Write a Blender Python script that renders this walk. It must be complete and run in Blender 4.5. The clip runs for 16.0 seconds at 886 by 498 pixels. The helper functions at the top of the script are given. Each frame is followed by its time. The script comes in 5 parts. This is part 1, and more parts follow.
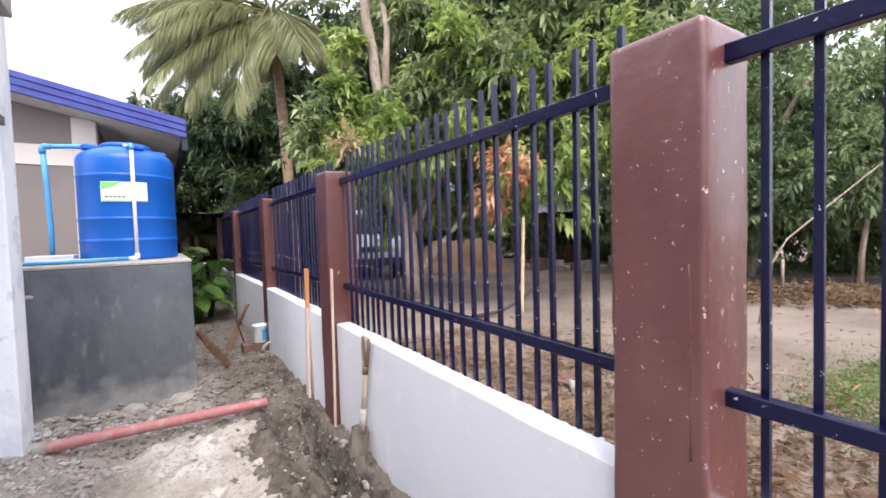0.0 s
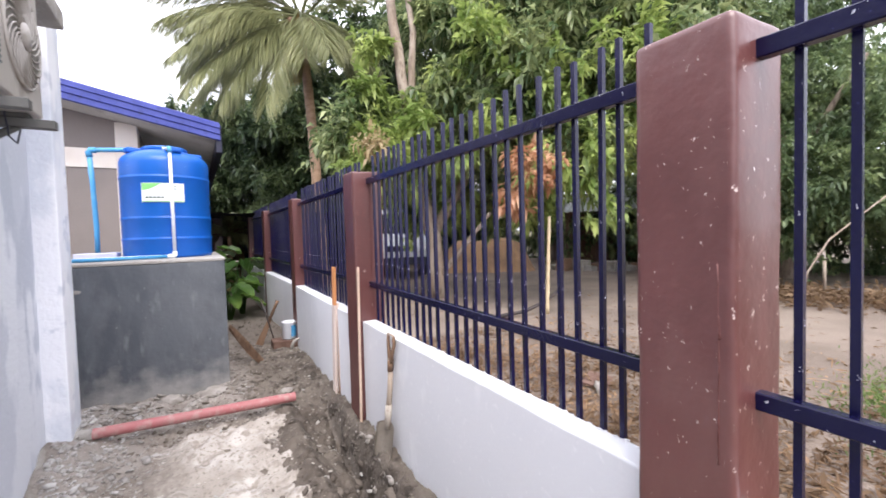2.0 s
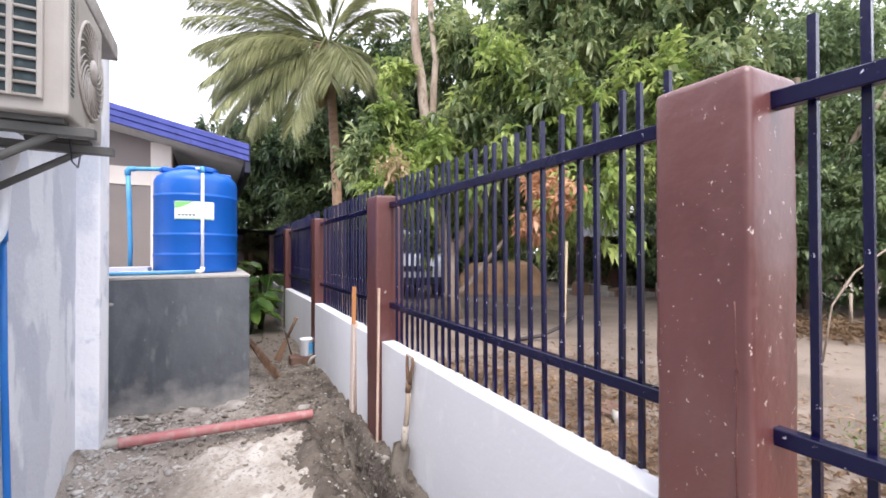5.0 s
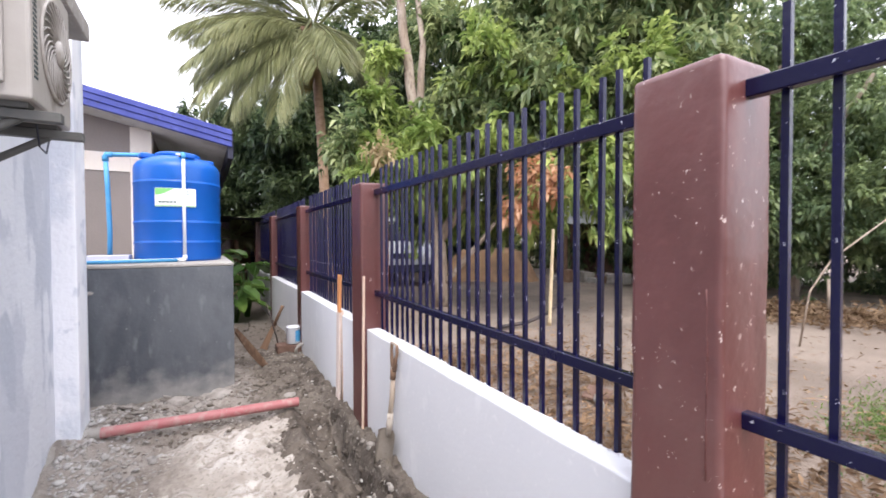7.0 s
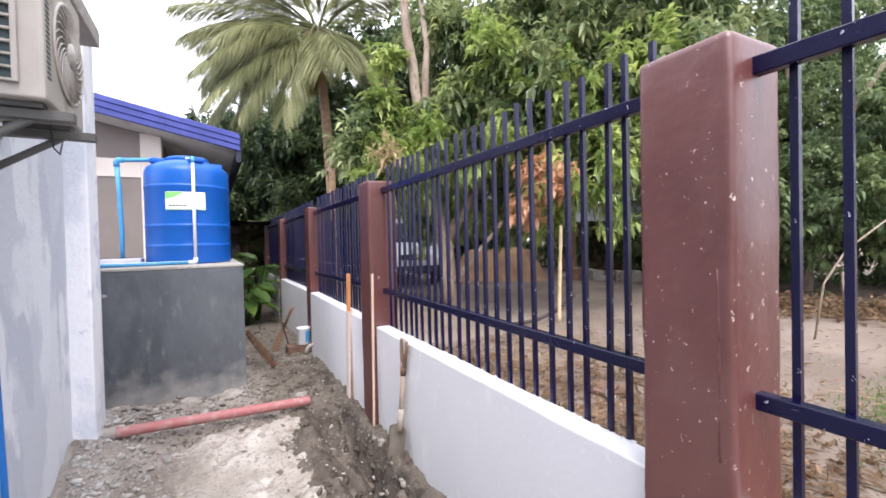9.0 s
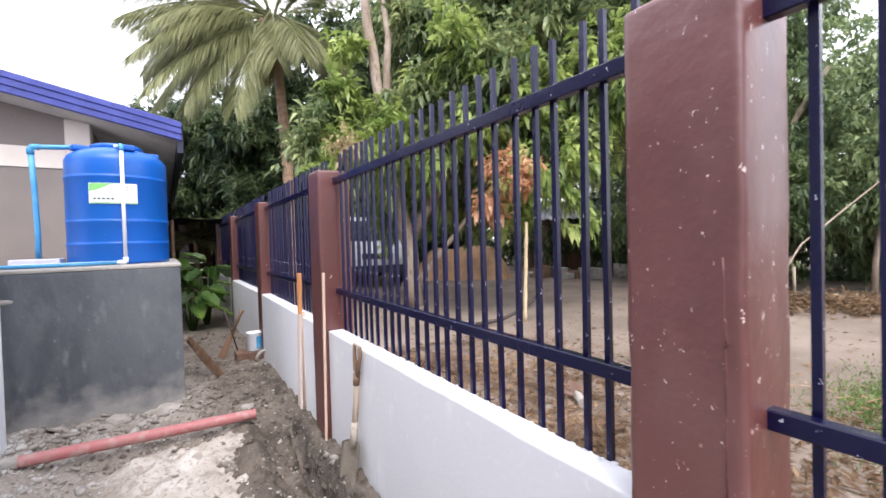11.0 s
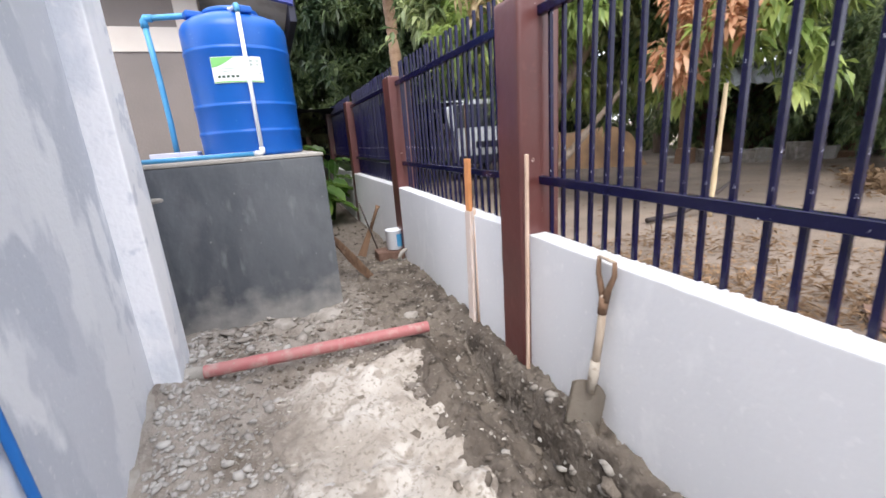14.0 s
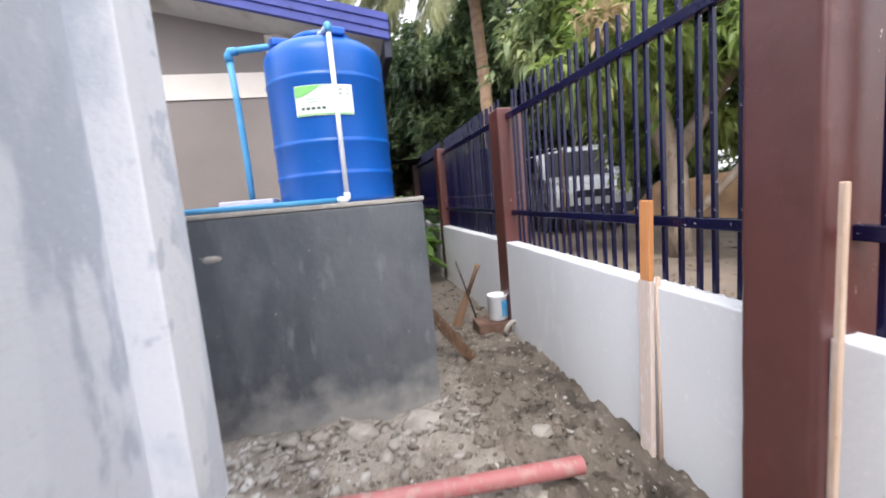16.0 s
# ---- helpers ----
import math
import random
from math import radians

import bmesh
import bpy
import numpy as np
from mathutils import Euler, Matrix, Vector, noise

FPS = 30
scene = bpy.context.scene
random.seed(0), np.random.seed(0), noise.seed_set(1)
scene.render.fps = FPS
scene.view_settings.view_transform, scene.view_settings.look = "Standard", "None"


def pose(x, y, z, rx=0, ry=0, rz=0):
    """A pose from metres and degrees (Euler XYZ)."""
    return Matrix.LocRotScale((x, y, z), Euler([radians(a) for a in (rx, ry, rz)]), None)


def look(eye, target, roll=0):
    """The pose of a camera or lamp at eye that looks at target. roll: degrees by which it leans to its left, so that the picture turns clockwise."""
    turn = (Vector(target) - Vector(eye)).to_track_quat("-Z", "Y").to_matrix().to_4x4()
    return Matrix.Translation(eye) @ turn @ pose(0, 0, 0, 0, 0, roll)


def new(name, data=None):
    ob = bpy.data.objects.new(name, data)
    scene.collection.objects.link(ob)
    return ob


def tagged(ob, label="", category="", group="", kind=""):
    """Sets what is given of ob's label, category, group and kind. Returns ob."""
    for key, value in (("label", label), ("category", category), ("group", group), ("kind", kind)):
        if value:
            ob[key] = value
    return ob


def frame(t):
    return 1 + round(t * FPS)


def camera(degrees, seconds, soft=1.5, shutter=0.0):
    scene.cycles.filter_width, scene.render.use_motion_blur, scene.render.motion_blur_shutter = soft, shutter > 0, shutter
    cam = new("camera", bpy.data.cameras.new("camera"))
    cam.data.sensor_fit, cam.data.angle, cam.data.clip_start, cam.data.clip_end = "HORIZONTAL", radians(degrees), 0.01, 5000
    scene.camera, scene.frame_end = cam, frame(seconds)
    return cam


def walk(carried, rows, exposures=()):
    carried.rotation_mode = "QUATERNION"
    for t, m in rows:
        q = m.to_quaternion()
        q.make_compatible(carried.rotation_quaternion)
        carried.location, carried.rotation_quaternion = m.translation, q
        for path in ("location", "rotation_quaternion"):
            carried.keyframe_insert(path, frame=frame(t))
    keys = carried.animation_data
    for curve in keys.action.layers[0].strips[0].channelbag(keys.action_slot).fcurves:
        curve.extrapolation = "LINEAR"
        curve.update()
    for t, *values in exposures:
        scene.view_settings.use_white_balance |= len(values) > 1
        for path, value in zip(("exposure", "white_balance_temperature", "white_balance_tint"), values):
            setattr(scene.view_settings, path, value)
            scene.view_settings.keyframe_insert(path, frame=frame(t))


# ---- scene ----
cam = camera(93.0, 16.0, soft=1.6, shutter=0.5)
PATH = [
    (0, (-0.053, 0.191, 1.446), (1.059, 1.852, 1.365), -1.7),
    (0.5, (-0.028, 0.166, 1.448), (1.108, 1.811, 1.377), -1.7),
    (1, (-0.027, 0.167, 1.439), (1.098, 1.818, 1.36), -1.9),
    (1.5, (-0.034, 0.175, 1.437), (1.049, 1.854, 1.352), -1.9),
    (2, (-0.061, 0.175, 1.444), (0.951, 1.899, 1.365), -1.6),
    (2.5, (-0.093, 0.184, 1.446), (0.835, 1.953, 1.359), -1.3),
    (3, (-0.105, 0.2, 1.436), (0.765, 1.999, 1.344), -1.1),
    (3.5, (-0.13, 0.188, 1.427), (0.704, 2.004, 1.35), -0.9),
    (4, (-0.13, 0.172, 1.438), (0.716, 1.983, 1.389), -0.9),
    (4.5, (-0.126, 0.157, 1.454), (0.783, 1.939, 1.456), -0.6),
    (4.7, (-0.128, 0.147, 1.467), (0.802, 1.918, 1.483), -0.4),
    (6.8, (-0.093, 0.112, 1.478), (0.924, 1.833, 1.451), 0.0),
    (7, (-0.093, 0.124, 1.475), (0.902, 1.858, 1.431), -0.2),
    (7.5, (-0.094, 0.145, 1.459), (0.861, 1.901, 1.396), -0.7),
    (8, (-0.099, 0.131, 1.458), (0.833, 1.9, 1.39), -1.1),
    (8.5, (-0.1, 0.124, 1.455), (0.819, 1.9, 1.404), -1.3),
    (9, (-0.096, 0.121, 1.435), (0.868, 1.873, 1.401), -1.3),
    (9.5, (-0.065, 0.112, 1.425), (0.957, 1.831, 1.399), -1.4),
    (9.7, (-0.05, 0.109, 1.431), (1.007, 1.807, 1.412), -1.3),
    (11.8, (0.088, 0.44, 1.379), (1.241, 2.072, 1.285), -1.9),
    (12, (0.06, 0.464, 1.374), (1.24, 2.074, 1.24), -1.8),
    (12.5, (-0.05, 0.629, 1.37), (1.13, 2.228, 1.144), -0.6),
    (13, (-0.121, 0.978, 1.356), (0.832, 2.725, 1.159), -2.5),
    (13.5, (-0.151, 1.137, 1.355), (0.533, 2.958, 0.889), -2.9),
    (14, (-0.169, 1.299, 1.33), (0.512, 3.105, 0.807), -4.2),
    (14.5, (-0.181, 1.445, 1.302), (0.417, 3.309, 0.894), -4.5),
    (15, (-0.151, 1.686, 1.272), (0.174, 3.629, 0.927), -4.0),
    (15.5, (-0.144, 1.94, 1.25), (0.087, 3.899, 0.921), -3.6),
    (16, (-0.19, 2.207, 1.266), (0.193, 4.154, 1.016), -5.0),
]
walk(cam, [(t, look(eye, target, roll)) for t, eye, target, roll in PATH],
     exposures=[(0, 1.42, 6420, 14), (9.7, 1.42, 6420, 14), (12, 1.48, 6420, 13), (12.5, 1.58, 6440, 13), (13, 1.46, 6470, 12), (13.5, 1.38, 6500, 11), (16, 1.40, 6500, 10)])

# ---- light ----
world = bpy.data.worlds.new("sky")
scene.world = world
world.use_nodes = True
wn, wl = world.node_tree.nodes, world.node_tree.links
sky = wn.new("ShaderNodeTexSky")
sky.sky_type, sky.sun_disc = 'NISHITA', False
sky.sun_elevation, sky.sun_rotation = radians(55), radians(191)
veil = wn.new("ShaderNodeMix")
veil.data_type = 'RGBA'
veil.inputs["Factor"].default_value = 0.85
veil.inputs["B"].default_value = (9.5, 9.6, 10.4, 1)
wl.new(sky.outputs["Color"], veil.inputs["A"])
wl.new(veil.outputs["Result"], wn["Background"].inputs["Color"])
wn["Background"].inputs["Strength"].default_value = 0.12
sun = new("sun", bpy.data.lights.new("sun", 'SUN'))
sun.data.energy, sun.data.angle, sun.data.color = 1.45, radians(38), (1, 0.965, 0.91)
sun.matrix_world = look((-0.9, -4.5, 6.5), (0.0, 0.0, 0.0))


# ---- materials ----
def mat(name, base, rough=0.7, metal=0.0, spots=(), bump=0.0, bscale=40.0, spec=0.4):
    """A surface with its base colour, and spots: (scale, lo, hi, colour, stretch) laid over it by noise."""
    m = bpy.data.materials.new(name)
    m.use_nodes = True
    n, l = m.node_tree.nodes, m.node_tree.links
    b = n["Principled BSDF"]
    b.inputs["Roughness"].default_value, b.inputs["Metallic"].default_value = rough, metal
    b.inputs["Specular IOR Level"].default_value = spec
    b.inputs["Base Color"].default_value = (*base, 1)
    co = n.new("ShaderNodeTexCoord")
    last = None
    for scale, lo, hi, colour, stretch in spots:
        mp = n.new("ShaderNodeMapping")
        mp.inputs["Scale"].default_value = stretch
        l.new(co.outputs["Object"], mp.inputs["Vector"])
        t = n.new("ShaderNodeTexNoise")
        t.inputs["Scale"].default_value, t.inputs["Detail"].default_value = scale, 6
        l.new(mp.outputs["Vector"], t.inputs["Vector"])
        r = n.new("ShaderNodeMapRange")
        r.inputs["From Min"].default_value, r.inputs["From Max"].default_value = lo, hi
        l.new(t.outputs["Fac"], r.inputs["Value"])
        x = n.new("ShaderNodeMix")
        x.data_type = 'RGBA'
        x.inputs["A"].default_value, x.inputs["B"].default_value = (*base, 1), (*colour, 1)
        l.new(r.outputs["Result"], x.inputs["Factor"])
        if last:
            l.new(last, x.inputs["A"])
        last = x.outputs["Result"]
    if last:
        l.new(last, b.inputs["Base Color"])
    if bump:
        t = n.new("ShaderNodeTexNoise")
        t.inputs["Scale"].default_value, t.inputs["Detail"].default_value = bscale, 8
        l.new(co.outputs["Object"], t.inputs["Vector"])
        k = n.new("ShaderNodeBump")
        k.inputs["Strength"].default_value, k.inputs["Distance"].default_value = bump, 0.02
        l.new(t.outputs["Fac"], k.inputs["Height"])
        l.new(k.outputs["Normal"], b.inputs["Normal"])
    return m


def splatter(m, scale, size, colour, stretch, keep=0.55):
    """Adds drops of another paint to a material."""
    n, l = m.node_tree.nodes, m.node_tree.links
    b = n["Principled BSDF"]
    co, mp, v = n.new("ShaderNodeTexCoord"), n.new("ShaderNodeMapping"), n.new("ShaderNodeTexVoronoi")
    mp.inputs["Scale"].default_value = stretch
    l.new(co.outputs["Object"], mp.inputs["Vector"])
    v.inputs["Scale"].default_value = scale
    wob = n.new("ShaderNodeTexNoise")
    wob.inputs["Scale"].default_value = scale * 2.5
    l.new(mp.outputs["Vector"], wob.inputs["Vector"])
    add = n.new("ShaderNodeMix")
    add.data_type = 'VECTOR'
    add.inputs["Factor"].default_value = 0.03
    l.new(mp.outputs["Vector"], add.inputs["A"])
    l.new(wob.outputs["Color"], add.inputs["B"])
    l.new(add.outputs["Result"], v.inputs["Vector"])
    sep = n.new("ShaderNodeSeparateColor")
    l.new(v.outputs["Color"], sep.inputs["Color"])
    lim = n.new("ShaderNodeMapRange")
    lim.inputs["From Min"].default_value, lim.inputs["From Max"].default_value = keep, 1.0
    lim.inputs["To Min"].default_value, lim.inputs["To Max"].default_value = 0.0, size
    l.new(sep.outputs["Red"], lim.inputs["Value"])
    less = n.new("ShaderNodeMath")
    less.operation = 'LESS_THAN'
    l.new(v.outputs["Distance"], less.inputs[0])
    l.new(lim.outputs["Result"], less.inputs[1])
    x = n.new("ShaderNodeMix")
    x.data_type = 'RGBA'
    x.inputs["A"].default_value = b.inputs["Base Color"].default_value
    x.inputs["B"].default_value = (*colour, 1)
    if b.inputs["Base Color"].links:
        l.new(b.inputs["Base Color"].links[0].from_socket, x.inputs["A"])
    l.new(less.outputs["Value"], x.inputs["Factor"])
    l.new(x.outputs["Result"], b.inputs["Base Color"])
    return m


def leaf_mat(name, dark, light, rough=0.34):
    m = bpy.data.materials.new(name)
    m.use_nodes = True
    n, l = m.node_tree.nodes, m.node_tree.links
    b, g, r = n["Principled BSDF"], n.new("ShaderNodeNewGeometry"), n.new("ShaderNodeValToRGB")
    r.color_ramp.elements[0].color, r.color_ramp.elements[1].color = (*dark, 1), (*light, 1)
    r.color_ramp.elements.new(.55).color = (*[p * .62 + q * .38 for p, q in zip(dark, light)], 1)
    co, t, k, mix = n.new("ShaderNodeTexCoord"), n.new("ShaderNodeTexNoise"), n.new("ShaderNodeMapRange"), n.new("ShaderNodeMath")
    t.inputs["Scale"].default_value, t.inputs["Detail"].default_value = 1.6, 3
    l.new(co.outputs["Object"], t.inputs["Vector"])
    k.inputs["From Min"].default_value, k.inputs["From Max"].default_value = .38, .64
    k.inputs["To Min"].default_value, k.inputs["To Max"].default_value = -.22, .42
    l.new(t.outputs["Fac"], k.inputs["Value"])
    mix.operation, mix.inputs[1].default_value, mix.use_clamp = 'MULTIPLY_ADD', .72, True
    l.new(g.outputs["Random Per Island"], mix.inputs[0])
    l.new(k.outputs["Result"], mix.inputs[2])
    l.new(mix.outputs["Value"], r.inputs["Fac"])
    l.new(r.outputs["Color"], b.inputs["Base Color"])
    b.inputs["Roughness"].default_value = rough
    tr, mx = n.new("ShaderNodeBsdfTranslucent"), n.new("ShaderNodeMixShader")
    l.new(r.outputs["Color"], tr.inputs["Color"])
    mx.inputs["Fac"].default_value = 0.48
    l.new(b.outputs["BSDF"], mx.inputs[1])
    l.new(tr.outputs["BSDF"], mx.inputs[2])
    l.new(mx.outputs["Shader"], n["Material Output"].inputs["Surface"])
    return m


ONE = (1, 1, 1)
WHITE = mat("white_paint", (0.73, 0.735, 0.755), 0.6, spots=[(1.2, .45, .7, (0.69, 0.70, 0.725), ONE), (6, .6, .75, (0.79, 0.795, 0.81), (1, 1, .6)), (30, .6, .8, (0.80, 0.80, 0.815), ONE)], bump=0.06, bscale=40)
ROLLED = mat("house_paint", (0.52, 0.545, 0.60), 0.65, spots=[(1.5, .50, .535, (0.64, 0.66, 0.70), (1, 1.2, .8)), (1.8, .56, .59, (0.46, 0.49, 0.55), (1, 1.3, .6)), (2.0, .55, .58, (0.67, 0.69, 0.725), (1, 1.3, .5)), (40, .6, .8, (0.64, 0.65, 0.68), ONE)], bump=0.25, bscale=35)
PIER = mat("pier_paint", (0.82, 0.825, 0.85), 0.6, spots=[(2.5, .48, .56, (0.66, 0.69, 0.74), (1, 1.5, .6)), (7, .6, .66, (0.62, 0.64, 0.69), ONE), (30, .6, .75, (0.76, 0.77, 0.8), ONE)], bump=0.3, bscale=30)
BROWN = splatter(splatter(mat("maroon_paint", (0.135, 0.043, 0.038), 0.36, spec=0.85, spots=[(3, .42, .7, (0.086, 0.024, 0.020), (1, 1, .5)), (5, .5, .66, (0.150, 0.060, 0.052), (1, 1, .4)), (22, .6, .8, (0.150, 0.053, 0.044), ONE)], bump=0.3, bscale=9), 17, .085, (0.74, 0.66, 0.62), (1, 1, .5), .66), 60, .26, (0.66, 0.55, 0.50), (1, 1, .6), .58)
BROWNCLEAN = splatter(mat("maroon_paint_plain", (0.115, 0.036, 0.032), 0.38, spec=0.7, spots=[(3, .42, .7, (0.080, 0.026, 0.023), (1, 1, .5)), (22, .6, .8, (0.135, 0.047, 0.039), ONE)], bump=0.16, bscale=14), 40, .15, (0.50, 0.41, 0.37), (1, 1, .6), .76)
DRIP = mat("paint_run", (0.17, 0.068, 0.06), 0.5, spots=[(40, .5, .6, (0.11, 0.036, 0.03), ONE)])
NAVY = splatter(mat("navy_enamel", (0.0050, 0.0046, 0.033), 0.25, spots=[(6, .5, .8, (0.005, 0.0045, 0.032), ONE), (60, .68, .75, (0.02, 0.02, 0.08), ONE)], bump=0.06, bscale=50, spec=.34), 60, .22, (0.6, 0.6, 0.7), ONE, .76)
SLATE = mat("grey_paint", (0.066, 0.073, 0.083), 0.5, spots=[(7, .46, .70, (0.10, 0.11, 0.122), (1.6, 1.6, .4)), (1.6, .42, .68, (0.098, 0.107, 0.119), (1, 1, .7)), (4, .52, .72, (0.122, 0.130, 0.142), (1.2, 1.2, .7)), (1.1, .52, .66, (0.112, 0.120, 0.130), ONE), (3.5, .50, .72, (0.06, 0.067, 0.076), (1, 1, .6)), (11, .60, .74, (0.16, 0.168, 0.176), (1, 1, .35)), (2.2, .58, .7, (0.095, 0.104, 0.115), (1.3, 1.3, .6)), (40, .70, .76, (0.24, 0.24, 0.24), ONE)], bump=0.2, bscale=30)
CEMENT = mat("bare_cement", (0.36, 0.34, 0.31), 0.9, spots=[(4, .4, .7, (0.27, 0.25, 0.225), ONE), (25, .55, .75, (0.42, 0.40, 0.37), ONE)], bump=0.4, bscale=50)
TANK = mat("blue_plastic", (0.004, 0.094, 0.40), 0.34, spots=[(3, .45, .75, (0.007, 0.10, 0.47), ONE), (40, .68, .74, (0.06, 0.18, 0.5), ONE)], bump=0.05, bscale=20)
BLUEPIPE = mat("blue_pipe", (0.06, 0.27, 0.50), 0.4, spots=[(8, .5, .8, (0.12, 0.35, 0.56), ONE)])
DEEPPIPE = mat("deep_blue_pipe", (0.012, 0.13, 0.42), 0.35, spots=[(8, .5, .8, (0.02, 0.17, 0.46), ONE)])
WHITEPIPE = mat("white_pipe", (0.72, 0.74, 0.78), 0.4, spots=[(8, .5, .8, (0.6, 0.63, 0.7), ONE)])
ORANGEPIPE = mat("sewer_pipe", (0.36, 0.118, 0.120), 0.5, spots=[(5, .45, .7, (0.36, 0.15, 0.145), ONE), (14, .52, .68, (0.38, 0.24, 0.22), ONE), (40, .6, .7, (0.30, 0.22, 0.19), ONE)], bump=0.08)
TAUPE = mat("taupe_paint", (0.215, 0.185, 0.170), 0.75, spots=[(2, .45, .7, (0.19, 0.165, 0.15), ONE)], bump=0.15)
CREAM = mat("cream_paint", (0.66, 0.60, 0.54), 0.7, spots=[(3, .45, .75, (0.6, 0.54, 0.48), ONE)], bump=0.1)
ROOFBLUE = mat("blue_sheet", (0.032, 0.044, 0.225), 0.4, spots=[(4, .45, .7, (0.05, 0.064, 0.28), ONE), (12, .58, .7, (0.025, 0.033, 0.16), ONE)], bump=0.05, bscale=10)
GUTTER = mat("dark_gutter", (0.012, 0.013, 0.03), 0.5)
SOFFIT = mat("weathered_soffit", (0.52, 0.51, 0.50), 0.8, spots=[(4, .5, .7, (0.34, 0.32, 0.30), (1, .5, 1))], bump=0.1)
WOOD = mat("pale_wood", (0.60, 0.45, 0.35), 0.75, spots=[(6, .4, .7, (0.50, 0.34, 0.24), (12, 12, .6)), (20, .6, .75, (0.6, 0.5, 0.42), (6, 6, 1))], bump=0.2, bscale=60)
ORANGEWOOD = mat("orange_wood", (0.62, 0.27, 0.10), 0.7, spots=[(6, .4, .7, (0.52, 0.22, 0.09), (12, 12, .6))], bump=0.15)
HANDLE = mat("worn_handle", (0.47, 0.39, 0.31), 0.7, spots=[(8, .4, .7, (0.37, 0.29, 0.22), (8, 8, .8))], bump=0.15)
STEEL = mat("muddy_steel", (0.40, 0.35, 0.29), 0.75, 0.0, spots=[(7, .4, .65, (0.46, 0.41, 0.35), ONE), (20, .6, .7, (0.25, 0.21, 0.165), ONE)], bump=0.25)
DARKSTEEL = mat("dark_iron", (0.05, 0.042, 0.04), 0.6, 0.4, spots=[(10, .5, .7, (0.09, 0.06, 0.05), ONE)], bump=0.1)
BRACKET = mat("bracket_paint", (0.085, 0.085, 0.08), 0.55, spots=[(9, .5, .7, (0.12, 0.115, 0.105), ONE)])
ACBODY = mat("aircon_shell", (0.40, 0.37, 0.335), 0.5, spots=[(4, .45, .75, (0.33, 0.305, 0.27), ONE), (14, .6, .7, (0.27, 0.245, 0.21), (1, 1, .4))], bump=0.05)
ACDARK = mat("aircon_core", (0.03, 0.05, 0.055), 0.5, spots=[(30, .5, .7, (0.06, 0.09, 0.1), ONE)])
PAPER = mat("label_paper", (0.74, 0.76, 0.76), 0.4, spots=[(9, .5, .7, (0.68, 0.72, 0.70), ONE)])
GREENINK = mat("green_ink", (0.20, 0.50, 0.16), 0.4)
INK = mat("dark_ink", (0.05, 0.09, 0.06), 0.5)
INKPALE = mat("grey_ink", (0.40, 0.47, 0.43), 0.5)
PALETILE = mat("pale_tile", (0.55, 0.56, 0.68), 0.4, spots=[(6, .5, .7, (0.45, 0.46, 0.58), ONE)])
BARK = mat("mango_bark", (0.26, 0.20, 0.15), 0.9, spots=[(5, .42, .66, (0.36, 0.30, 0.24), (1, 1, .4)), (18, .5, .7, (0.17, 0.125, 0.095), (1, 1, .4))], bump=0.5, bscale=25)
PALMBARK = mat("palm_bark", (0.44, 0.29, 0.19), 0.9, spots=[(4, .42, .66, (0.33, 0.205, 0.125), (1, 1, 3)), (20, .5, .7, (0.48, 0.33, 0.22), (1, 1, 2))], bump=0.5, bscale=20)
LEAF = leaf_mat("mango_leaf", (0.075, 0.125, 0.052), (0.50, 0.55, 0.265), 0.26)
LEAFNEW = leaf_mat("young_mango_leaf", (0.165, 0.245, 0.06), (0.56, 0.64, 0.22), 0.28)
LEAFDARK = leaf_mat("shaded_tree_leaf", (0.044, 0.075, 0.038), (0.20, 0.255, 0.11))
LEAFGREY = leaf_mat("acacia_leaf", (0.10, 0.155, 0.075), (0.36, 0.44, 0.20))
LEAFPALE = leaf_mat("withered_leaf", (0.36, 0.27, 0.14), (0.62, 0.52, 0.34), 0.7)
LEAFDRY = leaf_mat("dry_mango_leaf", (0.44, 0.22, 0.11), (0.74, 0.48, 0.31), 0.7)
FROND = leaf_mat("palm_leaflet", (0.22, 0.24, 0.11), (0.47, 0.47, 0.25))
FRONDDRY = leaf_mat("dry_palm_leaflet", (0.3, 0.2, 0.06), (0.42, 0.3, 0.12))
BROAD = leaf_mat("broad_leaf", (0.045, 0.12, 0.025), (0.22, 0.32, 0.07))
GRASS = leaf_mat("grass_blade", (0.10, 0.175, 0.045), (0.25, 0.33, 0.11), 0.6)

WOODPALE = mat("whitewashed_wood", (0.66, 0.55, 0.49), 0.8, spots=[(6, .4, .7, (0.60, 0.49, 0.43), (12, 12, .6)), (14, .55, .7, (0.74, 0.68, 0.65), (4, 4, 1))], bump=0.2, bscale=60)
BROWNWOOD = mat("brown_wood", (0.20, 0.12, 0.075), 0.85, spots=[(6, .4, .7, (0.14, 0.085, 0.055), (8, 8, .8)), (20, .6, .75, (0.30, 0.21, 0.15), ONE)], bump=0.3)
RUSTY = mat("rusty_clay", (0.115, 0.065, 0.048), 0.9, spots=[(9, .45, .65, (0.16, 0.10, 0.075), ONE)], bump=0.5)
NET = mat("black_net", (0.008, 0.008, 0.011), 0.9, spots=[(4, .5, .7, (0.014, 0.014, 0.018), ONE)], bump=0.2)
CARWHITE = mat("van_paint", (0.62, 0.64, 0.67), 0.3, spots=[(3, .5, .7, (0.52, 0.53, 0.55), ONE)])
CARGLASS = mat("van_glass", (0.02, 0.025, 0.03), 0.08)
ZINC = mat("pale_zinc", (0.55, 0.57, 0.60), 0.5, spots=[(3, .5, .7, (0.42, 0.42, 0.43), ONE)])
